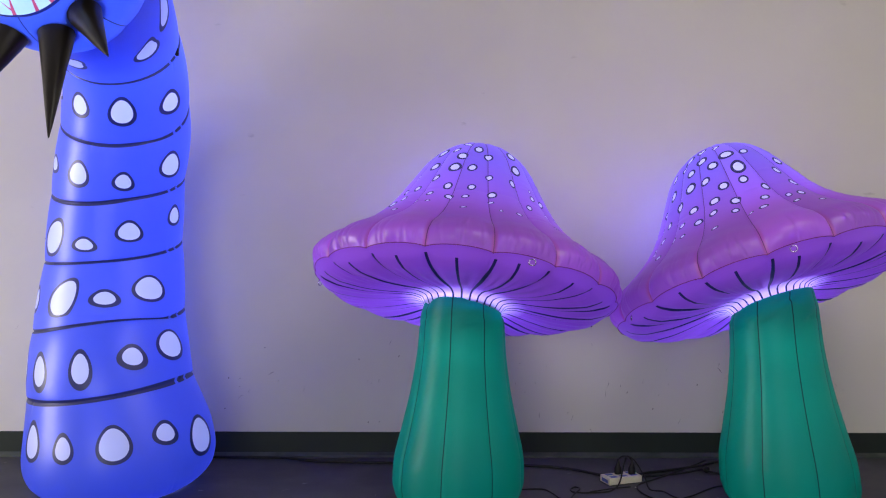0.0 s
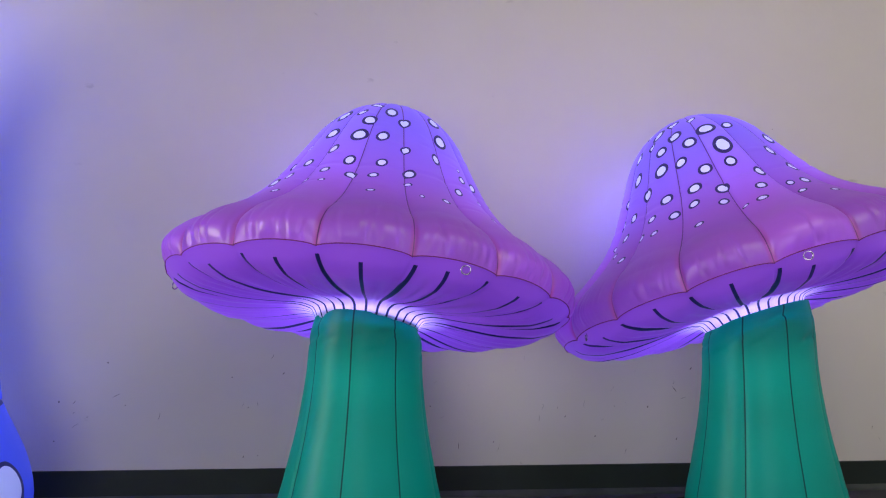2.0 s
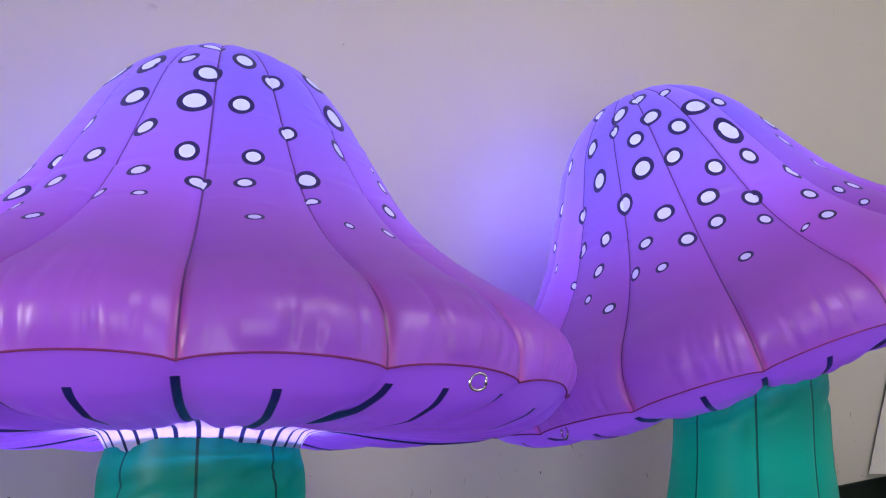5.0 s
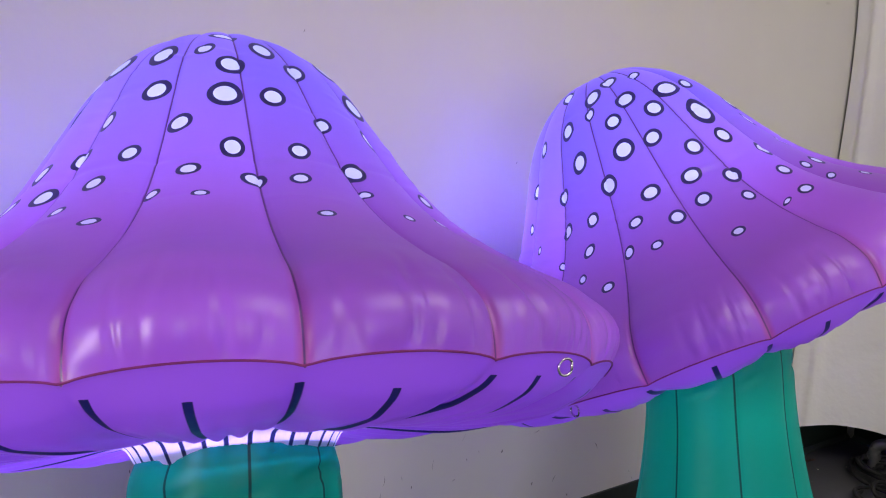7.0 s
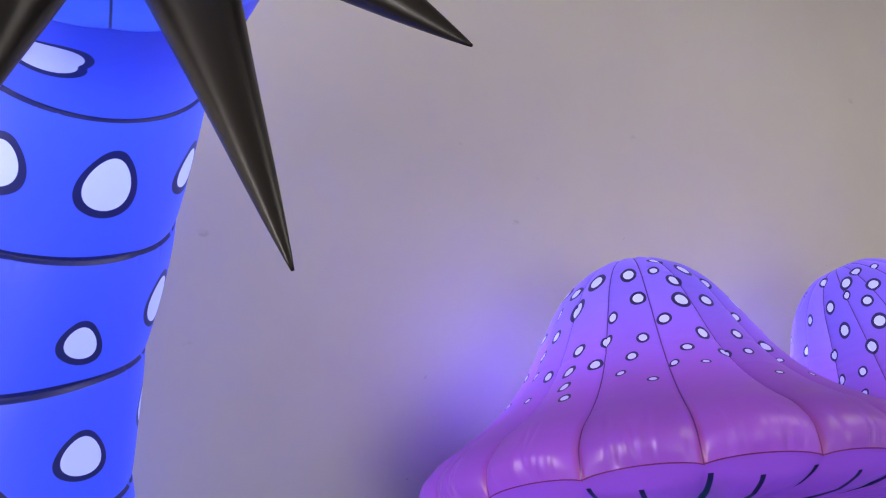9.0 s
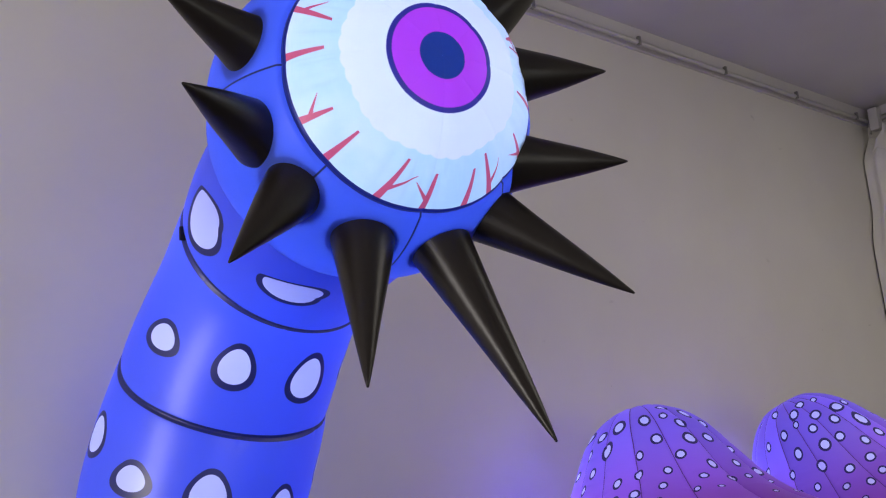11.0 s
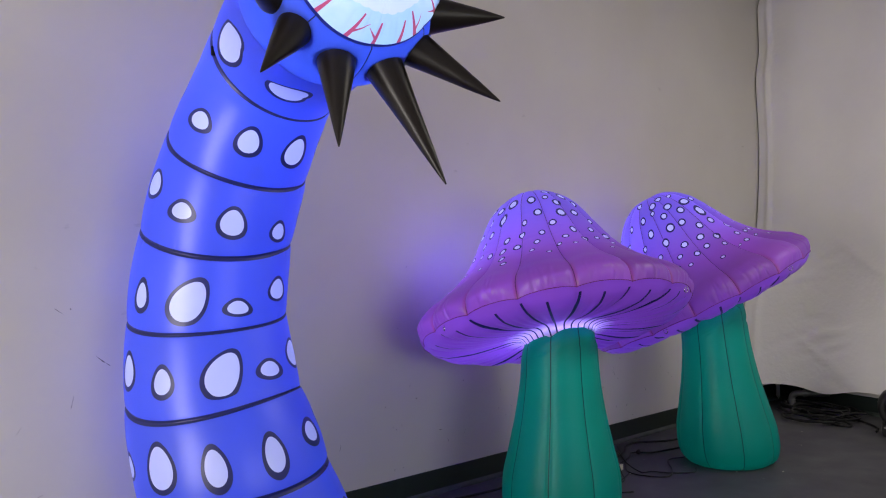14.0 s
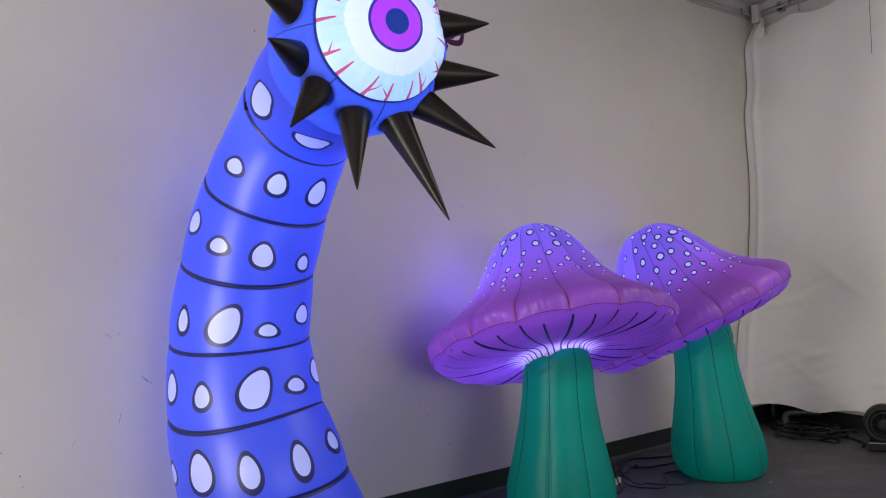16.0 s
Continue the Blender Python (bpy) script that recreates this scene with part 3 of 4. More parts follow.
# ---- the tentacle with the eye ----
T_S = [0.0, 0.2, 0.575, 0.976, 1.371, 1.761, 2.145, 2.537, 2.80, 3.05]
T_X = [-1.89, -1.90, -1.953, -1.993, -1.986, -1.948, -1.873, -1.815, -1.815, -1.83]
T_Y = [4.80, 4.79, 4.806, 4.916, 4.969, 4.932, 4.848, 4.60, 4.32, 4.03]
T_Z = [0.0, 0.2, 0.575, 0.976, 1.371, 1.761, 2.145, 2.537, 2.72, 2.80]
T_R = [0.48, 0.535, 0.468, 0.425, 0.389, 0.369, 0.357, 0.325, 0.345, 0.36]
# printed hoops: height along the body, rise towards the back, rise sideways
HOOPS = ((0.603, 0.040, 0.0), (0.990, 0.125, 0.040), (1.399, 0.077, 0.061), (1.807, 0.081, 0.071), (2.207, 0.105, 0.044), (2.600, 0.035, -0.030))


def tentacle_axis(s):
    s = np.asarray(s, float)
    P = np.stack([interp(s, T_S, a) for a in (T_X, T_Y, T_Z)], -1)
    e = 0.01
    T = np.stack([interp(np.clip(s + e, 0, 3.05), T_S, a) - interp(np.clip(s - e, 0, 3.05), T_S, a) for a in (T_X, T_Y, T_Z)], -1)
    T /= np.linalg.norm(T, axis=-1)[..., None]
    A = np.cross(np.array([0.0, 1.0, 0.0]), T)
    A /= np.linalg.norm(A, axis=-1)[..., None]
    return P, T, A, np.cross(T, A)


def tentacle_point(s, th):
    P, T, A, B = tentacle_axis(s)
    r = interp(s, T_S, T_R)
    return P + r[..., None] * (np.cos(th)[..., None] * A + np.sin(th)[..., None] * B)


# printed spots, band by band: height along the body, bearing in degrees, half width, half height, turn
SPOTS = []
SPOTS += [(0.39, 229.5, 0.065, 0.091, 0), (0.35, 256.5, 0.049, 0.061, 0), (0.335, 286.5, 0.081, 0.08, 0), (0.335, 317.2, 0.057, 0.044, 10), (0.275, 345.0, 0.096, 0.08, 0)]
SPOTS += [(0.665, 270.0, 0.05, 0.054, 0), (0.69, 304.5, 0.059, 0.037, 5), (0.76, 336.0, 0.093, 0.079, 0)]
SPOTS += [(0.735, 203.2, 0.074, 0.086, 0), (0.68, 236.2, 0.051, 0.061, 0), (0.78, 168.0, 0.055, 0.048, 0)]
SPOTS += [(1.07, 282.8, 0.062, 0.041, 0), (1.15, 316.5, 0.089, 0.079, 0)]
SPOTS += [(1.15, 177.8, 0.059, 0.077, 0), (1.075, 211.5, 0.046, 0.063, 0), (1.075, 250.5, 0.078, 0.118, 28)]
SPOTS += [(1.575, 299.2, 0.063, 0.062, 0), (1.67, 345.0, 0.049, 0.053, 0)]
SPOTS += [(1.49, 190.5, 0.041, 0.059, 0), (1.485, 229.5, 0.078, 0.118, 28), (1.465, 263.2, 0.055, 0.043, 0)]
SPOTS += [(2.015, 334.5, 0.068, 0.069, 0), (1.89, 291.8, 0.045, 0.051, 0)]
SPOTS += [(1.97, 178.5, 0.064, 0.059, 0), (1.885, 214.5, 0.054, 0.04, 0), (1.885, 252.0, 0.058, 0.071, 0)]
SPOTS += [(2.38, 333.0, 0.059, 0.047, 0)]
SPOTS += [(2.34, 203.2, 0.055, 0.043, 0), (2.36, 245.2, 0.050, 0.070, -8), (2.37, 285.8, 0.060, 0.078, -6), (2.38, 151.5, 0.047, 0.048, 0)]
SPOTS += [(2.775, 315.5, 0.068, 0.064, 0), (2.87, 342.5, 0.060, 0.064, 0)]
SPOTS += [(2.765, 190.5, 0.085, 0.095, -15), (2.80, 246.0, 0.085, 0.084, 0)]

def eye_tentacle():
    root = thing("inflatable_tentacle", "tall blue spotted inflatable tentacle with a spiked eyeball head, glowing inside", "inflatable", at=(-1.89, 4.80, 0.0))
    rng = random.Random(5)
    ns, nt = 560, 420
    s1, t1 = np.linspace(0.0, 3.05, ns), np.linspace(0, 2 * np.pi, nt, endpoint=False)
    S, TH = np.meshgrid(s1, t1, indexing="ij")
    pts = tentacle_point(S, TH)
    P, _, A, B = tentacle_axis(S)
    out = np.cos(TH)[..., None] * A + np.sin(TH)[..., None] * B
    # the cloth bulges between the hoops; gathers at the foot
    bulge = np.zeros_like(S)
    line = np.full(S.shape, 1.0)
    cuts = [np.zeros_like(S)] + [h + p * np.sin(TH) + q * np.cos(TH) for h, p, q in HOOPS] + [np.full_like(S, 3.05)]
    for a, b in zip(cuts[:-1], cuts[1:]):
        f = np.clip((S - a) / (b - a), 0, 1)
        bulge += np.where((S >= a) & (S < b), 0.012 * np.sqrt(np.sin(np.pi * f).clip(0, 1)), 0)
    gap = np.where((np.abs(((np.degrees(TH) - 338) + 180) % 360 - 180) < 1.2) | (np.abs(((np.degrees(TH) - 349) + 180) % 360 - 180) < 1.2), 0.03, 0)
    for cut in cuts[1:-1]:
        line = np.minimum(line, np.abs(S - cut) - 0.0125 + gap)
        bulge -= 0.007 * np.exp(-((S - cut) / 0.006) ** 2)
        # short gathers where the panels are sewn together
        for j in range(14):
            p0, w, hgt, dep, side = rng.uniform(0, 2 * np.pi), rng.uniform(0.012, 0.03), rng.uniform(0.02, 0.07), rng.uniform(0.001, 0.004), rng.choice((-1, 1))
            d = (TH - p0 + np.pi) % (2 * np.pi) - np.pi
            up = (S - cut) * side
            bulge -= dep * np.exp(-(d / w) ** 2) * np.clip(1 - up / hgt, 0, 1) * (up > 0)
    for j in range(26):
        p0, a = rng.uniform(0, 2 * np.pi), rng.uniform(0.004, 0.012)
        d = (TH - p0 + np.pi) % (2 * np.pi) - np.pi
        bulge -= a * np.exp(-(d / 0.02) ** 2) * np.clip((0.16 - S) / 0.16, 0, 1)
    pts = pts + out * bulge[..., None]
    # round the foot in
    foot = np.clip((0.13 - S) / 0.13, 0, 1)
    pts = pts - out * (0.09 * foot ** 2.2)[..., None]
    pts[..., 2] = np.maximum(pts[..., 2], 0.0)
    spot = np.full(S.shape, 9.0)
    for h, deg, a, b, rot in SPOTS:
        a, b = a * 0.92, b * 0.92
        i0, i1 = np.searchsorted(s1, [h - 0.25, h + 0.25])
        d = (TH[i0:i1] - radians(deg) + np.pi) % (2 * np.pi) - np.pi
        x, y = d * interp(S[i0:i1], T_S, T_R), S[i0:i1] - h
        c, sn = math.cos(radians(rot)), math.sin(radians(rot))
        xx, yy = x * c - y * sn, x * sn + y * c
        e = np.sqrt((xx / (a * (1 - 0.22 * (yy / b).clip(-1, 1)))) ** 2 + (yy / b) ** 2)
        spot[i0:i1] = np.minimum(spot[i0:i1], 1 + (e - 1) * (min(a, b) / 0.031))
    body = local(finish("body", sheet_mesh("body", pts, True, {"spot": spot, "line": line}), TENTACLE, root, "blue cloth body with white spots and black hoops"), root)
    # head: ball of cloth, blue behind, eye printed in front
    n = Vector(HEAD_N).normalized()
    zax = n
    xax = n.cross(Vector((0, 0, 1))).normalized()
    yax = xax.cross(n)
    xa, ya, na = np.array(xax), np.array(yax), np.array(n)
    C = np.array(HEAD_C)

    def ball(p, a, lift=0.0):
        p, a = np.asarray(p, float), np.asarray(a, float)
        g = a / (2 * np.pi / 8)
        f = g - np.floor(g)
        r = HEAD_R * (1 + 0.02 * np.sqrt(np.sin(np.pi * f).clip(0, 1)) * np.sin(p).clip(0, 1)) - 0.006 * np.exp(-((p - 0.90) / 0.012) ** 2) + lift
        r = r + 0.008 * np.clip(np.sin(p * np.pi / 0.9), 0, 1) * (p < 0.9)
        # the white is gathered in radial folds round its scalloped patch
        gather = np.clip((p - 0.50) / 0.10, 0, 1) * np.clip((0.90 - p) / 0.22, 0, 1)
        r = r - gather * (0.002 * np.sin(a * 23 + 3 * np.sin(a * 4)) ** 2 + 0.004 * np.sin(a * 13 + 1.0) ** 2)
        return C + (r * np.sin(p) * np.cos(a))[..., None] * xa + (r * np.sin(p) * np.sin(a))[..., None] * ya + (r * np.cos(p))[..., None] * na

    na_ = 480
    az = np.linspace(0, 2 * np.pi, na_, endpoint=False)
    pol = np.linspace(0.001, 0.90, 220)
    PP, AA = np.meshgrid(pol, az, indexing="ij")
    scal = PP - 0.545 - 0.012 * np.abs(np.sin(AA * 17)) - 0.008 * np.sin(AA * 7 + 1)
    vein = np.full(PP.shape, 1.0)
    for j in range(17):
        a0 = (j + rng.uniform(-0.2, 0.2)) * 2 * np.pi / 17
        d0, length, kind = rng.uniform(-0.12, 0.12), rng.uniform(0.22, 0.31), j % 3
        t = np.clip((0.90 - PP) / length, 0, 1.3)
        d = ((AA - a0 - d0 * t + np.pi) % (2 * np.pi) - np.pi) * np.sin(PP) * HEAD_R
        wdt = 0.0105 * (1 - 0.7 * t)
        vein = np.minimum(vein, np.where(t < 1, np.abs(d) - wdt, 1.0))
        if kind:
            sgn = 1 if kind == 1 else -1
            f0 = rng.uniform(0.28, 0.5)
            d2 = d - sgn * 0.11 * np.clip(t - f0, 0, 1)
            vein = np.minimum(vein, np.where((t > f0) & (t < f0 + 0.42), np.abs(d2) - 0.0075 * (1 - 0.8 * (t - f0) / 0.42), 1.0))
    eye = finish("eye_front", sheet_mesh("eye_front", ball(PP, AA), True, {"polar": PP, "scallop": scal, "vein": vein}), EYE, root, "white eyeball print with purple iris and red veins")
    local(eye, root)
    PP, AA = np.meshgrid(np.linspace(0.90, 2.60, 160), az, indexing="ij")
    g = AA / (2 * np.pi / 8)
    f = g - np.floor(g)
    ln = np.minimum(f, 1 - f) * (2 * np.pi / 8) * np.sin(PP) * HEAD_R - 0.0025
    local(finish("head", sheet_mesh("head", ball(PP, AA), True, {"line": ln}), HEAD, root, "blue cloth back of the eyeball"), root)
    # spikes round the rim: long below, short at the sides and above
    for j, (bearing, polar, length, points, out_angle) in enumerate(SPIKES):
        a, b, c = radians(bearing), radians(points), radians(out_angle)
        pos = ball(np.array(polar), np.array(a))
        d = na * math.cos(c) + (xa * math.cos(b) + ya * math.sin(b)) * math.sin(c)
        e1 = np.cross(d, [0.3, 0.1, 0.9])
        e1 /= np.linalg.norm(e1)
        e2 = np.cross(d, e1)
        tt = np.linspace(0, 1, 34)
        ang = np.linspace(0, 2 * np.pi, 40, endpoint=False)
        TT, AG = np.meshgrid(tt, ang, indexing="ij")
        R = 0.082 * (1 - TT) ** 0.93 + 0.0025
        R = R * (1 + 0.012 * np.sin(3 * AG + j) + 0.02 * np.sin(np.pi * TT * 2.2 + j))
        grid = pos + (TT * length - 0.045)[..., None] * d + (R * np.cos(AG))[..., None] * e1 + (R * np.sin(AG))[..., None] * e2
        grid = np.concatenate([grid, np.repeat(grid[-1:].mean(1, keepdims=True), 40, 1)], 0)
        local(finish("spike", sheet_mesh("spike", grid, True), SPIKE, root, "black cloth spike"), root)
    # webbing loops on the neck hoop
    for h, bearing in ((2.635, 176), (2.566, 352)):
        q = tentacle_point(np.array([h]), np.array([radians(bearing)]))[0]
        bm = bmesh.new()
        box(bm, (-0.014, -0.006, -0.022), (0.014, 0.006, 0.022), 0.004)
        bm.transform(Matrix.Translation(Vector(q)))
        part("webbing_loop", bm, BLACK, body, "black webbing loop sewn to the hoop")
    for s in (0.35, 0.95, 1.55, 2.15, 2.66):
        c = tentacle_axis(np.array(s))[0] + np.array([0.0, 0.14, 0.0])
        lamp("body_led", "POINT", tuple(c), TENTACLE_POWER * (1.5 if s > 2.5 else 1.0), BLUE_LED, 0.08)
    lamp("head_led", "POINT", tuple(C + na * 0.05), HEAD_POWER, (0.62, 0.72, 1.0), 0.06)
    return root


TENTACLE_POWER, HEAD_POWER = 8.4, 13.0
HEAD_C, HEAD_N, HEAD_R = (-1.885, 3.866, 2.84), (-0.192, -0.981, 0.024), 0.432
# where the spike is sewn on: bearing round the eye and angle off its axis; its length; bearing and angle in which it points
SPIKES = ((-74, 1.18, 0.465, -76, 63), (-106, 1.22, 0.615, -104, 64.5), (-131, 1.18, 0.465, -136, 57), (-154, 1.03, 0.33, -178, 68),
          (169, 0.93, 0.27, 178, 68), (138, 1.02, 0.30, 140, 62), (108, 1.10, 0.30, 108, 60), (78, 1.14, 0.30, 78, 58),
          (46, 1.18, 0.30, 46, 60), (14, 1.20, 0.30, 14, 64), (-18, 1.17, 0.31, 3.5, 47), (-43.5, 1.17, 0.335, -48, 68))
eye_tentacle()

# ---- hung sheet, rail and ceiling trim ----
EDGE_Z, EDGE_X = [0.2, 0.56, 0.9, 1.76, 2.65, 3.26, 3.64, 4.0, 4.3], [3.86, 3.92, 3.98, 4.28, 4.38, 4.35, 4.43, 4.42, 4.60]


def hung_sheet():
    root = thing("hung_sheet", "off-white cloth sheet hung from hooks over the side wall", "curtain", at=(4.4, 4.9, 0.2))
    rng = random.Random(11)
    aa, zz = np.linspace(0, 1, 170) ** 1.5 * 8.5, np.linspace(0, 1, 120)
    Z01, A = np.meshgrid(zz, aa, indexing="ij")
    hem = 0.225 + 0.02 * np.sin(A * 2.3 + 0.6) + 0.012 * np.sin(A * 6.1) - 0.03 * np.clip(1 - A / 0.25, 0, 1)
    hem = hem - 0.05 * np.exp(-((A - 0.75) / 0.2) ** 2)
    head = 4.28 - 0.05 * np.abs(np.sin(A * np.pi / 0.62))
    Z = hem + (head - hem) * Z01
    base = np.array(CORNER) + np.array(SIDE) * A[..., None] + np.array(INW) * 0.11
    edge = np.stack([interp(Z, EDGE_Z, EDGE_X), np.full_like(Z, YW - 0.014), np.zeros_like(Z)], -1)
    start = np.array(CORNER) + np.array(INW) * 0.11
    P = base + (edge - start) * np.exp(-(A / 0.55) ** 1.3)[..., None]
    P[..., 2] = Z
    fold = 0.022 * np.sin(A * 5.2 + 0.8 * np.sin(Z * 1.1)) * np.clip(A / 0.4, 0, 1) * (0.3 + 0.7 * Z01)
    for _ in range(46):  # creases, slack and drawn folds
        a0, z0, rot, w, l, d = rng.uniform(0.1, 3.2), rng.uniform(0.25, 1.5), rng.uniform(-0.7, 0.5), rng.uniform(0.012, 0.035), rng.uniform(0.12, 0.4), rng.uniform(-0.016, 0.016)
        x, y = A - a0, Z - z0
        xx, yy = x * math.cos(rot) + y * math.sin(rot), -x * math.sin(rot) + y * math.cos(rot)
        fold = fold + d * np.exp(-(yy / w) ** 2 - (xx / l) ** 2)
    fold = fold + 0.02 * np.exp(-((A - 0.13) / 0.03) ** 2)
    P = P + np.array(INW) * fold[..., None]
    P[..., 1] = np.minimum(P[..., 1], YW - 0.0015)
    local(finish("cloth", sheet_mesh("cloth", P, False), SHEET, root), root)
    # the folded-over upper corner
    bm = bmesh.new()
    v = [bm.verts.new(c) for c in ((4.425, 5.17, 4.345), (4.455, 5.365, 4.03), (4.395, 5.10, 4.00), (4.405, 5.12, 4.15))]
    bm.faces.new(v[:3])
    bm.faces.new((v[0], v[2], v[3]))
    bmesh.ops.subdivide_edges(bm, edges=bm.edges, cuts=4, use_grid_fill=True)
    for q in bm.verts:
        q.co += Vector((0.0, -0.012 * math.sin(q.co.z * 40), 0))
    local(part("folded_corner", bm, SHEET, root, "folded-over corner of the sheet", True), root)
    for j in range(9):
        c = CORNER + SIDE * (0.12 + 0.62 * j) + INW * 0.12
        pts = [(c.x, c.y, 4.40), (c.x - 0.012, c.y, 4.375), (c.x, c.y, 4.34), (c.x + 0.012, c.y, 4.305), (c.x, c.y - 0.004, 4.275), (c.x - 0.014, c.y, 4.29)]
        local(finish("hook", tube_mesh("hook", pts, 0.0045, 6, 4), BRACKET, root, "small bent steel hook"), root)
    bm = bmesh.new()
    box(bm, (4.380, 5.085, 3.985), (4.400, 5.115, 4.005), 0.003)
    local(part("pin", bm, BLACK, root, "small dark pin in the folded corner"), root)
    p = CORNER + SIDE * 1.58 + INW * 0.16
    local(finish("hanging_cord", tube_mesh("hanging_cord", [(p.x, p.y, 4.35), (p.x + 0.004, p.y, 4.0), (p.x, p.y, 3.62)], 0.0022, 6, 4), BLACK, root), root)
    # eyelet with a knotted tie at the hem
    q = CORNER + SIDE * 0.22 + INW * 0.13
    local(finish("tie_cord", tube_mesh("tie_cord", [(q.x - 0.05, q.y, 0.27), (q.x - 0.02, q.y, 0.235), (q.x + 0.02, q.y, 0.24), (q.x, q.y, 0.20), (q.x - 0.03, q.y, 0.15)], 0.006, 6, 5), BLACK, root), root)
    return root


hung_sheet()


def ceiling_trim(a, b, inward, label):
    root = tagged(new("trim"), label, "trim", kind="structure")
    a, b = Vector(a), Vector(b)
    d = (b - a).normalized()
    bm = bmesh.new()
    for lo, hi, off in ((4.44, 4.52, 0.05), (4.385, 4.44, 0.022)):
        vs = [bm.verts.new(Vector((p.x, p.y, z)) + inward * o) for p in (a, b) for o, z in ((0.0, lo), (off, lo), (off, hi), (0.0, hi))]
        for q in ((0, 1, 5, 4), (1, 2, 6, 5), (2, 3, 7, 6), (3, 0, 4, 7), (3, 2, 1, 0), (4, 5, 6, 7)):
            bm.faces.new([vs[i] for i in q])
    bmesh.ops.recalc_face_normals(bm, faces=bm.faces)
    part("cornice", bm, CEIL, root)
    p0, p1 = a + inward * 0.075, b + inward * 0.075
    n = 14
    pts = [((p0 + (p1 - p0) * k / n).x, (p0 + (p1 - p0) * k / n).y, 4.405 - 0.006 * (k % 2)) for k in range(n + 1)]
    finish("conduit", tube_mesh("conduit", pts, 0.017, 10, 3), RAIL, root, "grey metal conduit under the ceiling")
    k = 0.5
    while k < (b - a).length:
        c = a + d * k
        bm = bmesh.new()
        box(bm, (-0.012, -0.012, -0.03), (0.012, 0.012, 0.03), 0.003)
        bm.transform(Matrix.Translation(Vector((c.x, c.y, 4.41)) + inward * 0.085))
        part("clip", bm, BRACKET, root)
        k += 0.98
    return root


ceiling_trim((X0, YW, 0), (CORNER.x - 0.02, YW, 0), Vector((0, -1, 0)), "painted cornice and conduit along the wall")
ceiling_trim(tuple(CORNER + SIDE * 0.1), tuple(CORNER + SIDE * 9), INW, "painted cornice and conduit over the sheet")


def corner_post():
    """Boxed pipe in the corner with a switch bracket above the sheet."""
    root = thing("corner_bracket", "grey steel bracket with a pulley in the ceiling corner", "bracket", at=(4.5, 5.15, 4.3))
    bm = bmesh.new()
    box(bm, (4.44, 5.22, 4.30), (4.52, 5.30, 4.50), 0.008)
    local(part("post", bm, CEIL, root), root)
    bm = bmesh.new()
    box(bm, (4.46, 4.94, 4.36), (4.52, 5.02, 4.47), 0.006)
    local(part("plate", bm, BRACKET, root), root)
    bm = bmesh.new()
    bmesh.ops.create_cone(bm, cap_ends=True, segments=20, radius1=0.03, radius2=0.03, depth=0.03, matrix=Matrix.Translation((4.45, 4.98, 4.40)) @ Euler((0, radians(90), 0)).to_matrix().to_4x4())
    local(part("pulley", bm, BLACK_PLASTIC, root), root)


corner_post()


# ---- things on the wall ----
def wall_outlet(x, z):
    root = thing("wall_outlet", "ivory wall outlet with a plug in its socket", "outlet", at=(x, YW, z))
    bm = bmesh.new()
    box(bm, (x - 0.052, YW - 0.012, z - 0.052), (x + 0.052, YW, z + 0.052), 0.005)
    local(part("plate", bm, IVORY, root), root)
    for dx in (-0.012, 0.012):
        bm = bmesh.new()
        bmesh.ops.create_cone(bm, cap_ends=True, segments=14, radius1=0.0042, radius2=0.0042, depth=0.003, matrix=Matrix.Translation((x + dx, YW - 0.0135, z + 0.024)) @ Euler((radians(90), 0, 0)).to_matrix().to_4x4())
        local(part("socket_hole", bm, BLACK, root), root)
    plug = thing("plug", "ivory plug with a brown cable in the outlet", "plug", at=(x + 0.015, YW - 0.02, z - 0.02))
    bm = bmesh.new()
    bmesh.ops.create_cone(bm, cap_ends=True, segments=24, radius1=0.026, radius2=0.021, depth=0.034, matrix=Matrix.Translation((x + 0.015, YW - 0.030, z - 0.018)) @ Euler((radians(90), 0, 0)).to_matrix().to_4x4())
    bmesh.ops.bevel(bm, geom=[e for e in bm.edges if e.is_manifold and e.calc_face_angle() > 1], offset=0.004, segments=2, affect="EDGES")
    local(part("body", bm, IVORY, plug), plug)
    local(finish("cable", tube_mesh("cable", [(x + 0.015, YW - 0.035, z - 0.03), (x + 0.02, YW - 0.03, z - 0.09), (x + 0.04, YW - 0.035, z - 0.2), (x + 0.07, YW - 0.05, z - 0.33), (x + 0.3, YW - 0.06, 0.009), (x + 0.6, YW - 0.12, 0.008)], 0.0055, 8, 8), BROWN, plug, "brown flex"), plug)


wall_outlet(3.44, 0.365)


YELLOW = plain("yellow_print", (0.65, 0.42, 0.06), (0.72, 0.48, 0.08), 0.55)
PLUM = plain("plum_print", (0.070, 0.012, 0.075), (0.090, 0.016, 0.090), 0.6, 8.0, 0.05, spec=0.15)
PALE = plain("white_print", (0.66, 0.64, 0.62), (0.72, 0.70, 0.68), 0.5, 8.0, 0.05)


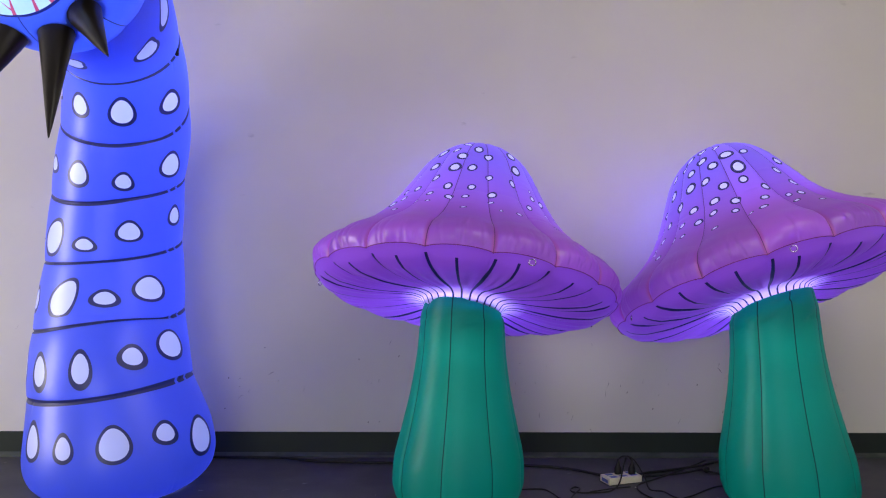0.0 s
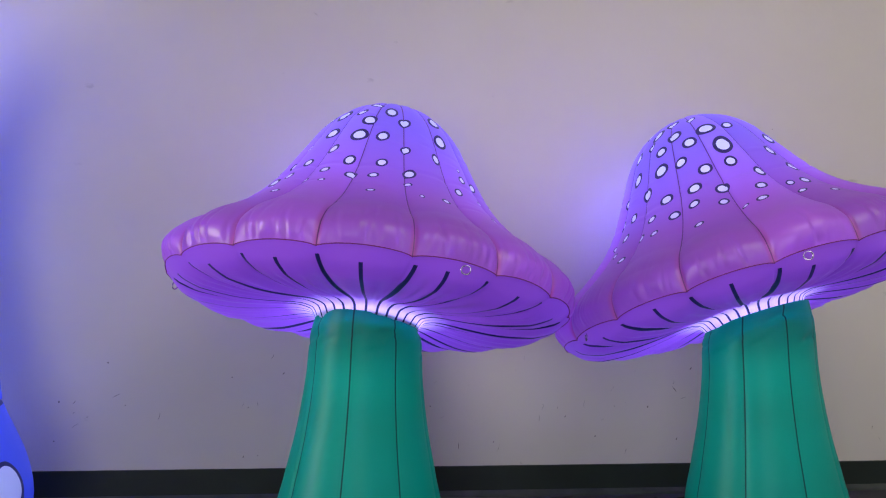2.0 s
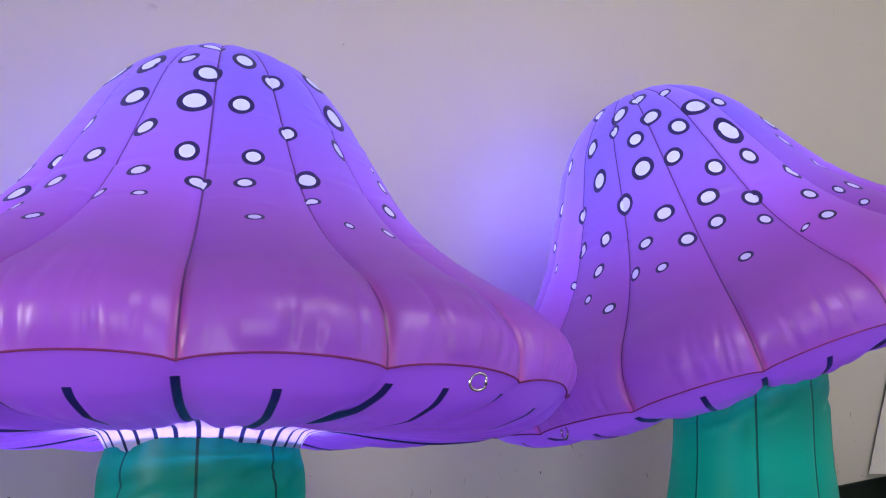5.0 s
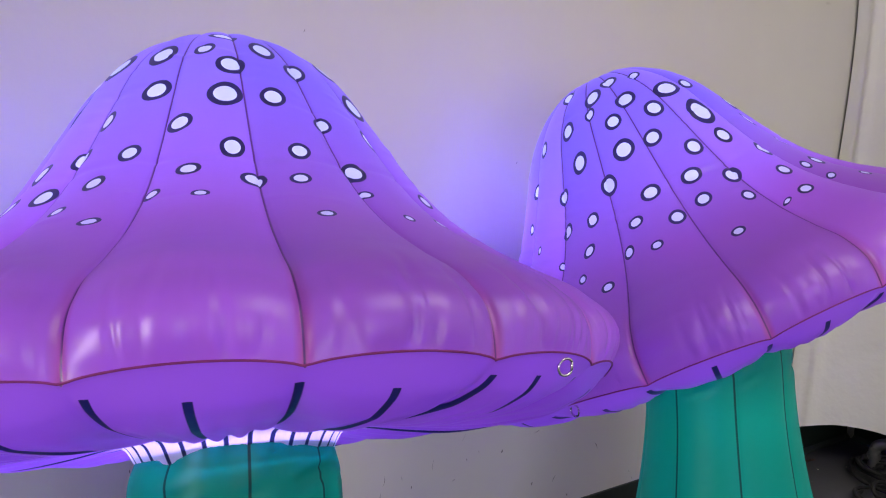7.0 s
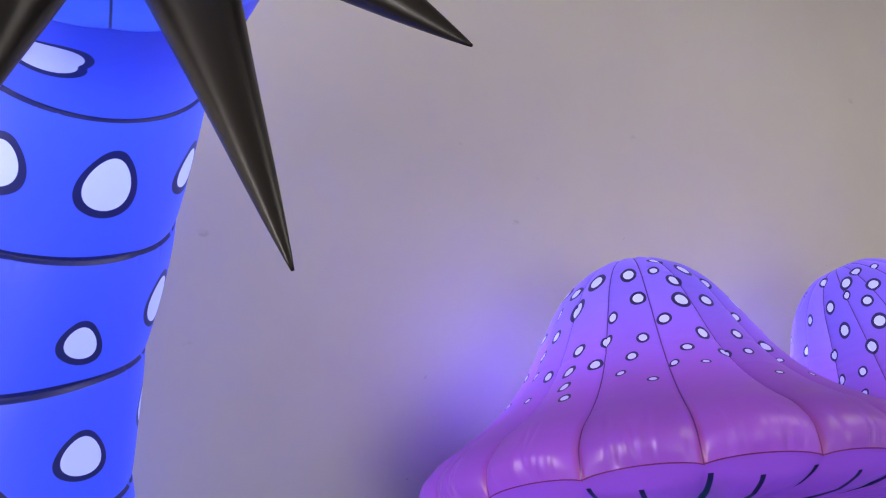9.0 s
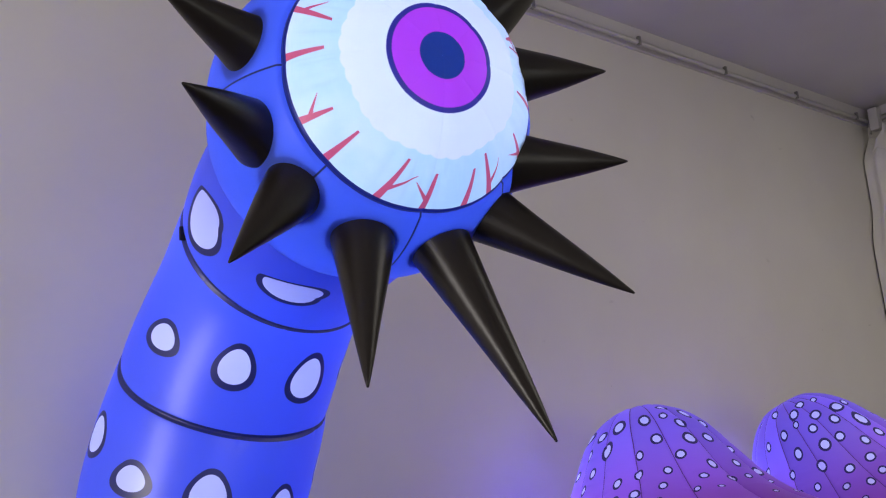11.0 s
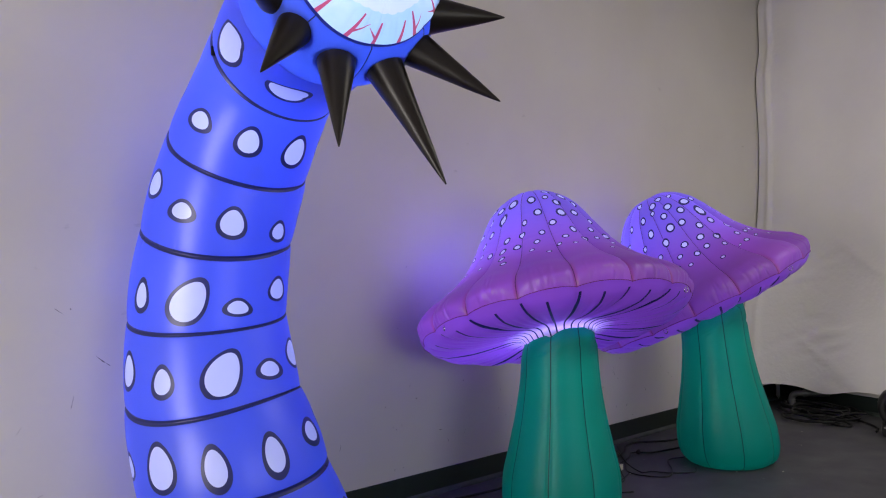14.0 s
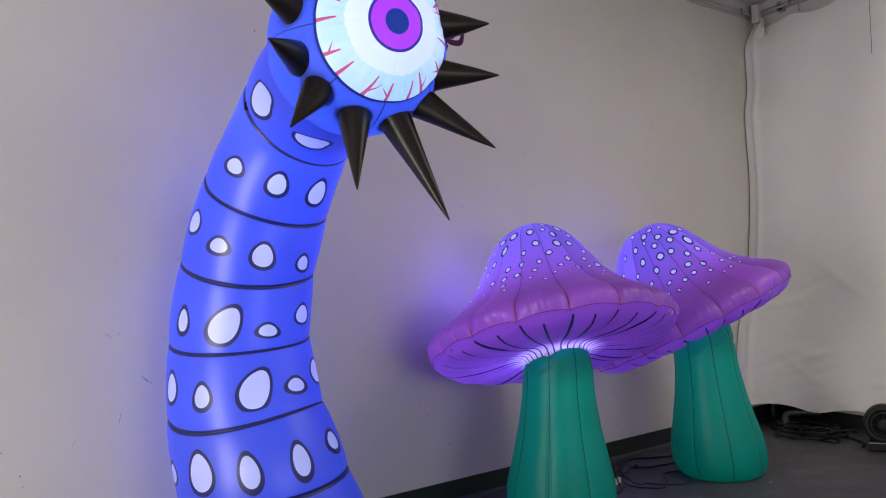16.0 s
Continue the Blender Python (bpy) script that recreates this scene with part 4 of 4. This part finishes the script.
def rounded(x, z, w, h, lift, skew=0.0, power=3.2, thick=0.002):
    """A thin rounded patch on the wall: centre, half sizes, how far it stands off."""
    bm = bmesh.new()
    rim = []
    for t in np.linspace(0, 2 * math.pi, 40, endpoint=False):
        c, q = math.cos(t), math.sin(t)
        px, pz = math.copysign(abs(c) ** (2 / power), c) * w, math.copysign(abs(q) ** (2 / power), q) * h
        rim.append((x + px + skew * pz, z + pz))
    front = [bm.verts.new((p, YW - lift, q)) for p, q in rim]
    back = [bm.verts.new((p, YW - lift + thick, q)) for p, q in rim]
    bm.faces.new(front)
    for i in range(40):
        bm.faces.new((front[i], back[i], back[(i + 1) % 40], front[(i + 1) % 40]))
    bmesh.ops.recalc_face_normals(bm, faces=bm.faces)
    return bm


def wall_emblem():
    """Round sticker crossed by a row of rounded shapes, high on the wall."""
    root = thing("wall_emblem", "round plum sticker with yellow and white shapes on the wall", "sign", at=(-0.11, YW - 0.003, 3.53))
    local(part("disc", rounded(-0.109, 3.525, 0.205, 0.200, 0.003, 0.0, 2.0), PLUM, root, "dark plum disc"), root)
    for x, z, w, h in ((-0.165, 3.545, 0.060, 0.078), (-0.075, 3.530, 0.062, 0.085), (0.028, 3.545, 0.060, 0.095), (0.160, 3.568, 0.094, 0.094)):
        local(part("shadow_edge", rounded(x - 0.006, z - 0.010, w, h, 0.0045, 0.12), PALE, root, "white edge under the plum shape"), root)
        local(part("outline", rounded(x, z, w, h, 0.006, 0.12), PLUM, root), root)
    for x, z, w, h in ((-0.165, 3.565, 0.026, 0.045), (-0.067, 3.545, 0.034, 0.045), (0.033, 3.550, 0.028, 0.052)):
        local(part("stripe", rounded(x, z, w, h, 0.0075, 0.2), YELLOW, root, "yellow stripe"), root)
    local(part("white_patch", rounded(0.155, 3.578, 0.062, 0.060, 0.0075, 0.15), PALE, root), root)
    local(part("ring", rounded(0.124, 3.568, 0.034, 0.046, 0.009, 0.0, 2.0), PLUM, root), root)
    local(part("ring_centre", rounded(0.120, 3.570, 0.009, 0.022, 0.0105, 0.1, 2.0), PALE, root), root)


wall_emblem()


def scuffs():
    """Pencil-thin scrapes and small knocks low on the wall."""
    rng = random.Random(21)
    bm = bmesh.new()
    for _ in range(130):
        x, z = rng.uniform(-4.5, 4.0), 0.17 + abs(rng.gauss(0, 0.38))
        if rng.random() < 0.12:
            z = rng.uniform(0.3, 3.8)
        a, l, w = rng.gauss(1.4, 0.6), rng.uniform(0.004, 0.022), rng.uniform(0.0006, 0.0018)
        if rng.random() < 0.3:
            l, w = rng.uniform(0.003, 0.008), rng.uniform(0.002, 0.004)
        c, s = math.cos(a), math.sin(a)
        bend = rng.uniform(-0.3, 0.3) * l
        quad = []
        for t, k in ((-1, 0.4), (0, 1), (1, 0.3)):
            px, pz = x + c * l * t - s * bend * (1 - t * t), z + s * l * t + c * bend * (1 - t * t)
            quad.append((bm.verts.new((px - s * w * k, YW - 0.0015, pz + c * w * k)), bm.verts.new((px + s * w * k, YW - 0.0015, pz - c * w * k))))
        for p, q in zip(quad[:-1], quad[1:]):
            bm.faces.new((p[0], p[1], q[1], q[0]))
    tagged(part("wall_scuffs", bm, SCUFF), "small dark scrapes and knocks on the wall", "scuff marks", kind="stuff")
    # one long crooked scrape beside the tentacle
    bm = bmesh.new()
    for p, q, w in (((-2.40, 1.19), (-2.36, 1.155), 0.003), ((-2.36, 1.155), (-2.33, 1.135), 0.002), ((-2.52, 1.0), (-2.535, 0.94), 0.0015), ((-2.56, 1.42), (-2.60, 1.45), 0.0018)):
        a, b = Vector((p[0], YW - 0.0016, p[1])), Vector((q[0], YW - 0.0016, q[1]))
        n = Vector((-(b - a).z, 0, (b - a).x)).normalized() * w
        bm.faces.new([bm.verts.new(c) for c in (a - n * 0.3, b - n, b + n, a + n * 0.3)])
    tagged(part("wall_scrapes", bm, SCUFF), "crooked dark scrape on the wall", "scuff marks", kind="stuff")


SCUFF = plain("scuff_dirt", (0.10, 0.09, 0.085), (0.20, 0.18, 0.17), 0.8)
scuffs()


# ---- things on the floor ----
def power_strip():
    root = thing("power_strip", "cream two-row power strip with dark sockets on the floor", "power strip", at=(1.12, 4.84, 0.0))
    m = Matrix.Translation((1.115, 4.845, 0)) @ Euler((0, 0, radians(20))).to_matrix().to_4x4()
    bm = bmesh.new()
    box(bm, (-0.115, -0.055, 0.002), (0.115, 0.055, 0.044), 0.006)
    bm.transform(m)
    local(part("case", bm, CREAM, root), root)
    for i, j in ((-1, -1), (-1, 1), (0, -1), (0, 1), (1, 1), (1, -1)):
        bm = bmesh.new()
        box(bm, (i * 0.07 - 0.022, j * 0.026 - 0.014, 0.0435), (i * 0.07 + 0.022, j * 0.026 + 0.014, 0.046), 0.001)
        bm.transform(m)
        local(part("socket", bm, INKBLUE, root, "dark socket face"), root)
    bm = bmesh.new()
    box(bm, (-0.1165, -0.035, 0.012), (-0.1145, 0.03, 0.032))
    bm.transform(m)
    local(part("side_label", bm, INKBLUE, root), root)
    for k, (i, j) in enumerate(((-0.012, 0.018), (0.068, -0.012))):
        plug = thing("plug", "black moulded plug standing in the power strip", "plug", "plugs in the power strip", tuple(m @ Vector((i, j, 0.046))))
        bm = bmesh.new()
        prof = ((0.022, 0.046), (0.024, 0.06), (0.022, 0.085), (0.014, 0.100), (0.009, 0.118), (0.006, 0.135))
        rings = [[bm.verts.new((i + r * math.cos(t), j + 0.8 * r * math.sin(t), z)) for t in np.linspace(0, 2 * math.pi, 16, endpoint=False)] for r, z in prof]
        for a, b in zip(rings[:-1], rings[1:]):
            for q in range(16):
                bm.faces.new((a[q], a[(q + 1) % 16], b[(q + 1) % 16], b[q]))
        bm.faces.new(rings[0][::-1])
        bm.faces.new(rings[-1])
        bm.transform(m)
        local(part("body", bm, BLACK_PLASTIC, plug, "", True), plug)
        p = m @ Vector((i, j, 0.13))
        if k == 0:
            pts = [tuple(p), (p.x + 0.03, p.y, 0.155), (p.x + 0.09, p.y - 0.02, 0.14), (1.245, 4.80, 0.05), (1.25, 4.68, 0.006), (1.32, 4.64, 0.006), (1.37, 4.52, 0.006), (1.5, 4.40, 0.006), (1.62, 4.46, 0.006)]
        else:
            pts = [tuple(p), (p.x - 0.03, p.y, 0.155), (p.x - 0.06, p.y - 0.05, 0.12), (1.08, 4.73, 0.03), (1.02, 4.66, 0.006), (0.93, 4.62, 0.006), (0.80, 4.62, 0.006), (0.775, 4.67, 0.006), (0.81, 4.71, 0.010), (0.83, 4.66, 0.014), (0.78, 4.58, 0.006), (0.74, 4.48, 0.006)]
        local(finish("flex", tube_mesh("flex", pts, 0.0048, 7, 8), BLACK, plug, "thin black flex"), plug)


power_strip()


def cable(pts, radius, label, group="floor cables"):
    root = tagged(finish("cable", tube_mesh("cable", [(*p, radius + 0.001) if len(p) == 2 else p for p in pts], radius, 8, 8), BLACK), label, "cable", group)
    return root


cable([(-1.6, 5.345), (-1.42, 5.345), (-1.03, 5.33), (-0.79, 5.25), (-0.31, 5.21), (0.2, 5.14), (0.55, 5.16), (0.81, 5.10), (1.02, 4.95)], 0.0085, "thick black cable along the skirting")
cable([(1.22, 4.93), (1.30, 5.0), (1.46, 5.06), (1.67, 5.15), (1.84, 5.25), (2.0, 5.26), (2.25, 5.10), (2.6, 5.05)], 0.008, "thick black cable curving to the wall")
cable([(1.24, 4.92), (1.40, 4.96), (1.55, 5.01), (1.68, 5.08), (1.71, 4.99, 0.02), (1.80, 4.97), (1.95, 4.93), (2.1, 4.90)], 0.0065, "black cable with a knotted bend")
cable([(0.40, 4.64), (0.47, 4.67), (0.61, 4.68), (0.66, 4.6), (0.70, 4.50), (0.8, 4.42)], 0.0048, "thin black flex from the stem")
cable([(1.78, 5.30), (1.60, 5.12), (1.38, 4.92), (1.20, 4.76), (1.19, 4.60), (1.28, 4.47), (1.45, 4.55), (1.68, 4.74), (1.85, 4.70)], 0.0048, "thin black flex in a loose loop")
cable([(0.88, 4.61, 0.012), (1.02, 4.66, 0.016), (1.14, 4.71, 0.012)], 0.0045, "short end of thin black flex")


def knot(x, y):
    bm = bmesh.new()
    bmesh.ops.create_icosphere(bm, subdivisions=2, radius=0.022, matrix=Matrix.Translation((x, y, 0.02)))
    for v in bm.verts:
        v.co += Vector(noise.noise_vector(v.co * 40)) * 0.006
        v.co.z = max(v.co.z, 0.001)
    tagged(part("cable_joint", bm, BLACK, None, "", True), "lump of black tape round a cable joint", "cable joint")


knot(1.70, 5.03)


def cable_pile():
    rng = random.Random(4)
    for k in range(9):
        cx, cy = rng.uniform(3.75, 4.12), rng.uniform(4.45, 4.85)
        rx, ry, rot = rng.uniform(0.2, 0.42), rng.uniform(0.08, 0.2), rng.uniform(1.0, 1.7)
        pts = []
        for t in np.linspace(0, 2 * math.pi * rng.uniform(1.0, 1.9), 18):
            x, y = rx * math.cos(t) * rng.uniform(0.92, 1.08), ry * math.sin(t) * rng.uniform(0.92, 1.08)
            pts.append((cx + x * math.cos(rot) - y * math.sin(rot), cy + x * math.sin(rot) + y * math.cos(rot), 0.012 + 0.011 * k * rng.uniform(0.5, 1.0)))
        pts = [(min(p[0], CORNER.x + SIDE.x / -SIDE.y * (YW - p[1]) - 0.08), min(p[1], 5.3), p[2]) for p in pts]
        cable(pts, rng.uniform(0.007, 0.011), "coil of thick black cable heaped on the floor", "heaped cables")


cable_pile()
cable([(4.1, 4.6), (4.0, 4.3), (3.8, 4.05), (3.62, 3.98)], 0.009, "thick black cable to the blower")


def pipe_elbow():
    root = thing("pipe_elbow", "grey steel pipe elbow coming out of the wall", "pipe", at=(4.22, 5.0, 0.0))
    local(finish("pipe", tube_mesh("pipe", [(4.20, 5.02, 0.0), (4.20, 5.02, 0.09), (4.205, 5.005, 0.135), (4.225, 4.95, 0.155), (4.30, 4.80, 0.158), (4.36, 4.72, 0.158)], 0.032, 16, 6), BRACKET, root), root)
    for c, d in (((4.20, 5.02, 0.075), (0, 0, 1)), ((4.245, 4.905, 0.157), (0.45, -0.89, 0.0))):
        bm = bmesh.new()
        bmesh.ops.create_cone(bm, cap_ends=True, segments=20, radius1=0.039, radius2=0.039, depth=0.03)
        bm.transform(Matrix.Translation(c) @ Vector(d).to_track_quat("Z", "Y").to_matrix().to_4x4())
        local(part("collar", bm, BRACKET, root), root)


pipe_elbow()


def blower():
    root = thing("air_blower", "black round air blower on a boxy base", "blower", at=(3.66, 3.80, 0.0))
    m = Matrix.Translation((3.66, 3.80, 0.0)) @ Euler((0, 0, radians(-66))).to_matrix().to_4x4() @ Matrix.Scale(0.8, 4)

    def disc(name, prof, z, mat, parent=root, seg=40):
        bm = bmesh.new()
        rings = [[bm.verts.new((r * math.cos(t), y, z + r * math.sin(t))) for t in np.linspace(0, 2 * math.pi, seg, endpoint=False)] for r, y in prof]
        for a, b in zip(rings[:-1], rings[1:]):
            for q in range(seg):
                bm.faces.new((a[q], a[(q + 1) % seg], b[(q + 1) % seg], b[q]))
        bm.faces.new(rings[0][::-1])
        bm.faces.new(rings[-1])
        bmesh.ops.recalc_face_normals(bm, faces=bm.faces)
        bm.transform(m)
        return local(part(name, bm, mat, parent, "", True), root)

    housing = disc("housing", ((0.19, 0.12), (0.208, 0.10), (0.212, 0.0), (0.208, -0.08), (0.19, -0.10), (0.15, -0.105), (0.145, -0.06)), 0.290, BLACK_PLASTIC)
    grille = disc("grille", ((0.145, -0.07), (0.145, -0.10), (0.12, -0.112), (0.12, -0.08)), 0.290, BLACK)
    disc("motor_hub", ((0.07, -0.06), (0.07, -0.125), (0.055, -0.135), (0.02, -0.137)), 0.290, BLACK_PLASTIC)
    for j in range(8):
        t = 2 * math.pi * j / 8
        bm = bmesh.new()
        box(bm, (0.065, -0.103, -0.004), (0.148, -0.097, 0.004))
        bm.transform(m @ Matrix.Translation((0, 0, 0.290)) @ Matrix.Rotation(t, 4, "Y"))
        part("spoke", bm, BLACK, grille)
    for j in range(6):
        t = 2 * math.pi * j / 6 + 0.3
        bm = bmesh.new()
        box(bm, (0.196, -0.09, -0.012), (0.222, -0.07, 0.012), 0.003)
        bm.transform(m @ Matrix.Translation((0, 0, 0.290)) @ Matrix.Rotation(t, 4, "Y"))
        part("lug", bm, BLACK_PLASTIC, housing)
    bm = bmesh.new()
    box(bm, (-0.17, -0.16, 0.012), (0.17, 0.12, 0.11), 0.012)
    bm.transform(m)
    base = local(part("base", bm, BLACK_PLASTIC, root), root)
    bm = bmesh.new()
    box(bm, (-0.16, -0.166, 0.092), (0.16, -0.15, 0.106), 0.003)
    bm.transform(m)
    part("trim_strip", bm, BRACKET, base)
    for sx in (-0.14, 0.14):
        for sy in (-0.13, 0.09):
            bm = bmesh.new()
            box(bm, (sx - 0.02, sy - 0.02, 0.0), (sx + 0.02, sy + 0.02, 0.014), 0.003)
            bm.transform(m)
            part("rubber_foot", bm, BLACK, base)
    wedge = Matrix.Translation((3.52, 3.55, 0.0)) @ Euler((0, radians(12), radians(-40))).to_matrix().to_4x4()
    bm = bmesh.new()
    box(bm, (-0.012, -0.05, 0.003), (0.012, 0.05, 0.24), 0.002)
    bm.transform(wedge)
    tagged(part("wood_offcut", bm, WOOD), "pale wooden offcut leaning beside the blower", "wood offcut")


blower()


def vest():
    """Crumpled hi-vis cloth on the floor."""
    xs, ys = np.linspace(-1, 1, 70), np.linspace(-1, 1, 70)
    Y, X = np.meshgrid(ys, xs, indexing="ij")
    R = np.hypot(X, Y)
    h = np.zeros_like(X)
    for i in range(70):
        for j in range(70):
            p = Vector((X[i, j] * 1.6, Y[i, j] * 1.6, 0.3))
            h[i, j] = 0.55 + 0.5 * noise.noise(p) - 0.55 * abs(noise.noise(p * 2.1)) + 0.18 * noise.noise(p * 4.3)
    edge = 1 + 0.18 * np.sin(np.arctan2(Y, X) * 3 + 1) + 0.08 * np.sin(np.arctan2(Y, X) * 7)
    hz = np.clip(h * 0.30, 0.02, 1) * np.clip(1.05 - R ** 3, 0.02, 1) + 0.004
    P = np.stack([3.17 + 0.24 * X * edge, 3.10 + 0.30 * Y * edge, hz], -1)
    me = sheet_mesh("hi_vis_vest", P, False)
    tagged(finish("hi_vis_vest", me, HIVIS), "crumpled yellow-green hi-vis vest on the floor", "vest")


vest()


def litter():
    rng = random.Random(9)
    bm = bmesh.new()
    for _ in range(70):
        x, y, r = rng.uniform(-3, 4.1), rng.uniform(2.4, 5.3), rng.uniform(0.002, 0.009)
        k = rng.randint(4, 6)
        top = [bm.verts.new((x + r * rng.uniform(0.6, 1.4) * math.cos(t), y + r * rng.uniform(0.6, 1.4) * math.sin(t), 0.002)) for t in np.linspace(0, 2 * math.pi, k, endpoint=False)]
        bm.faces.new(top)
    tagged(part("floor_litter", bm, CREAM), "tiny pale scraps of litter scattered on the floor", "litter", kind="stuff")


litter()
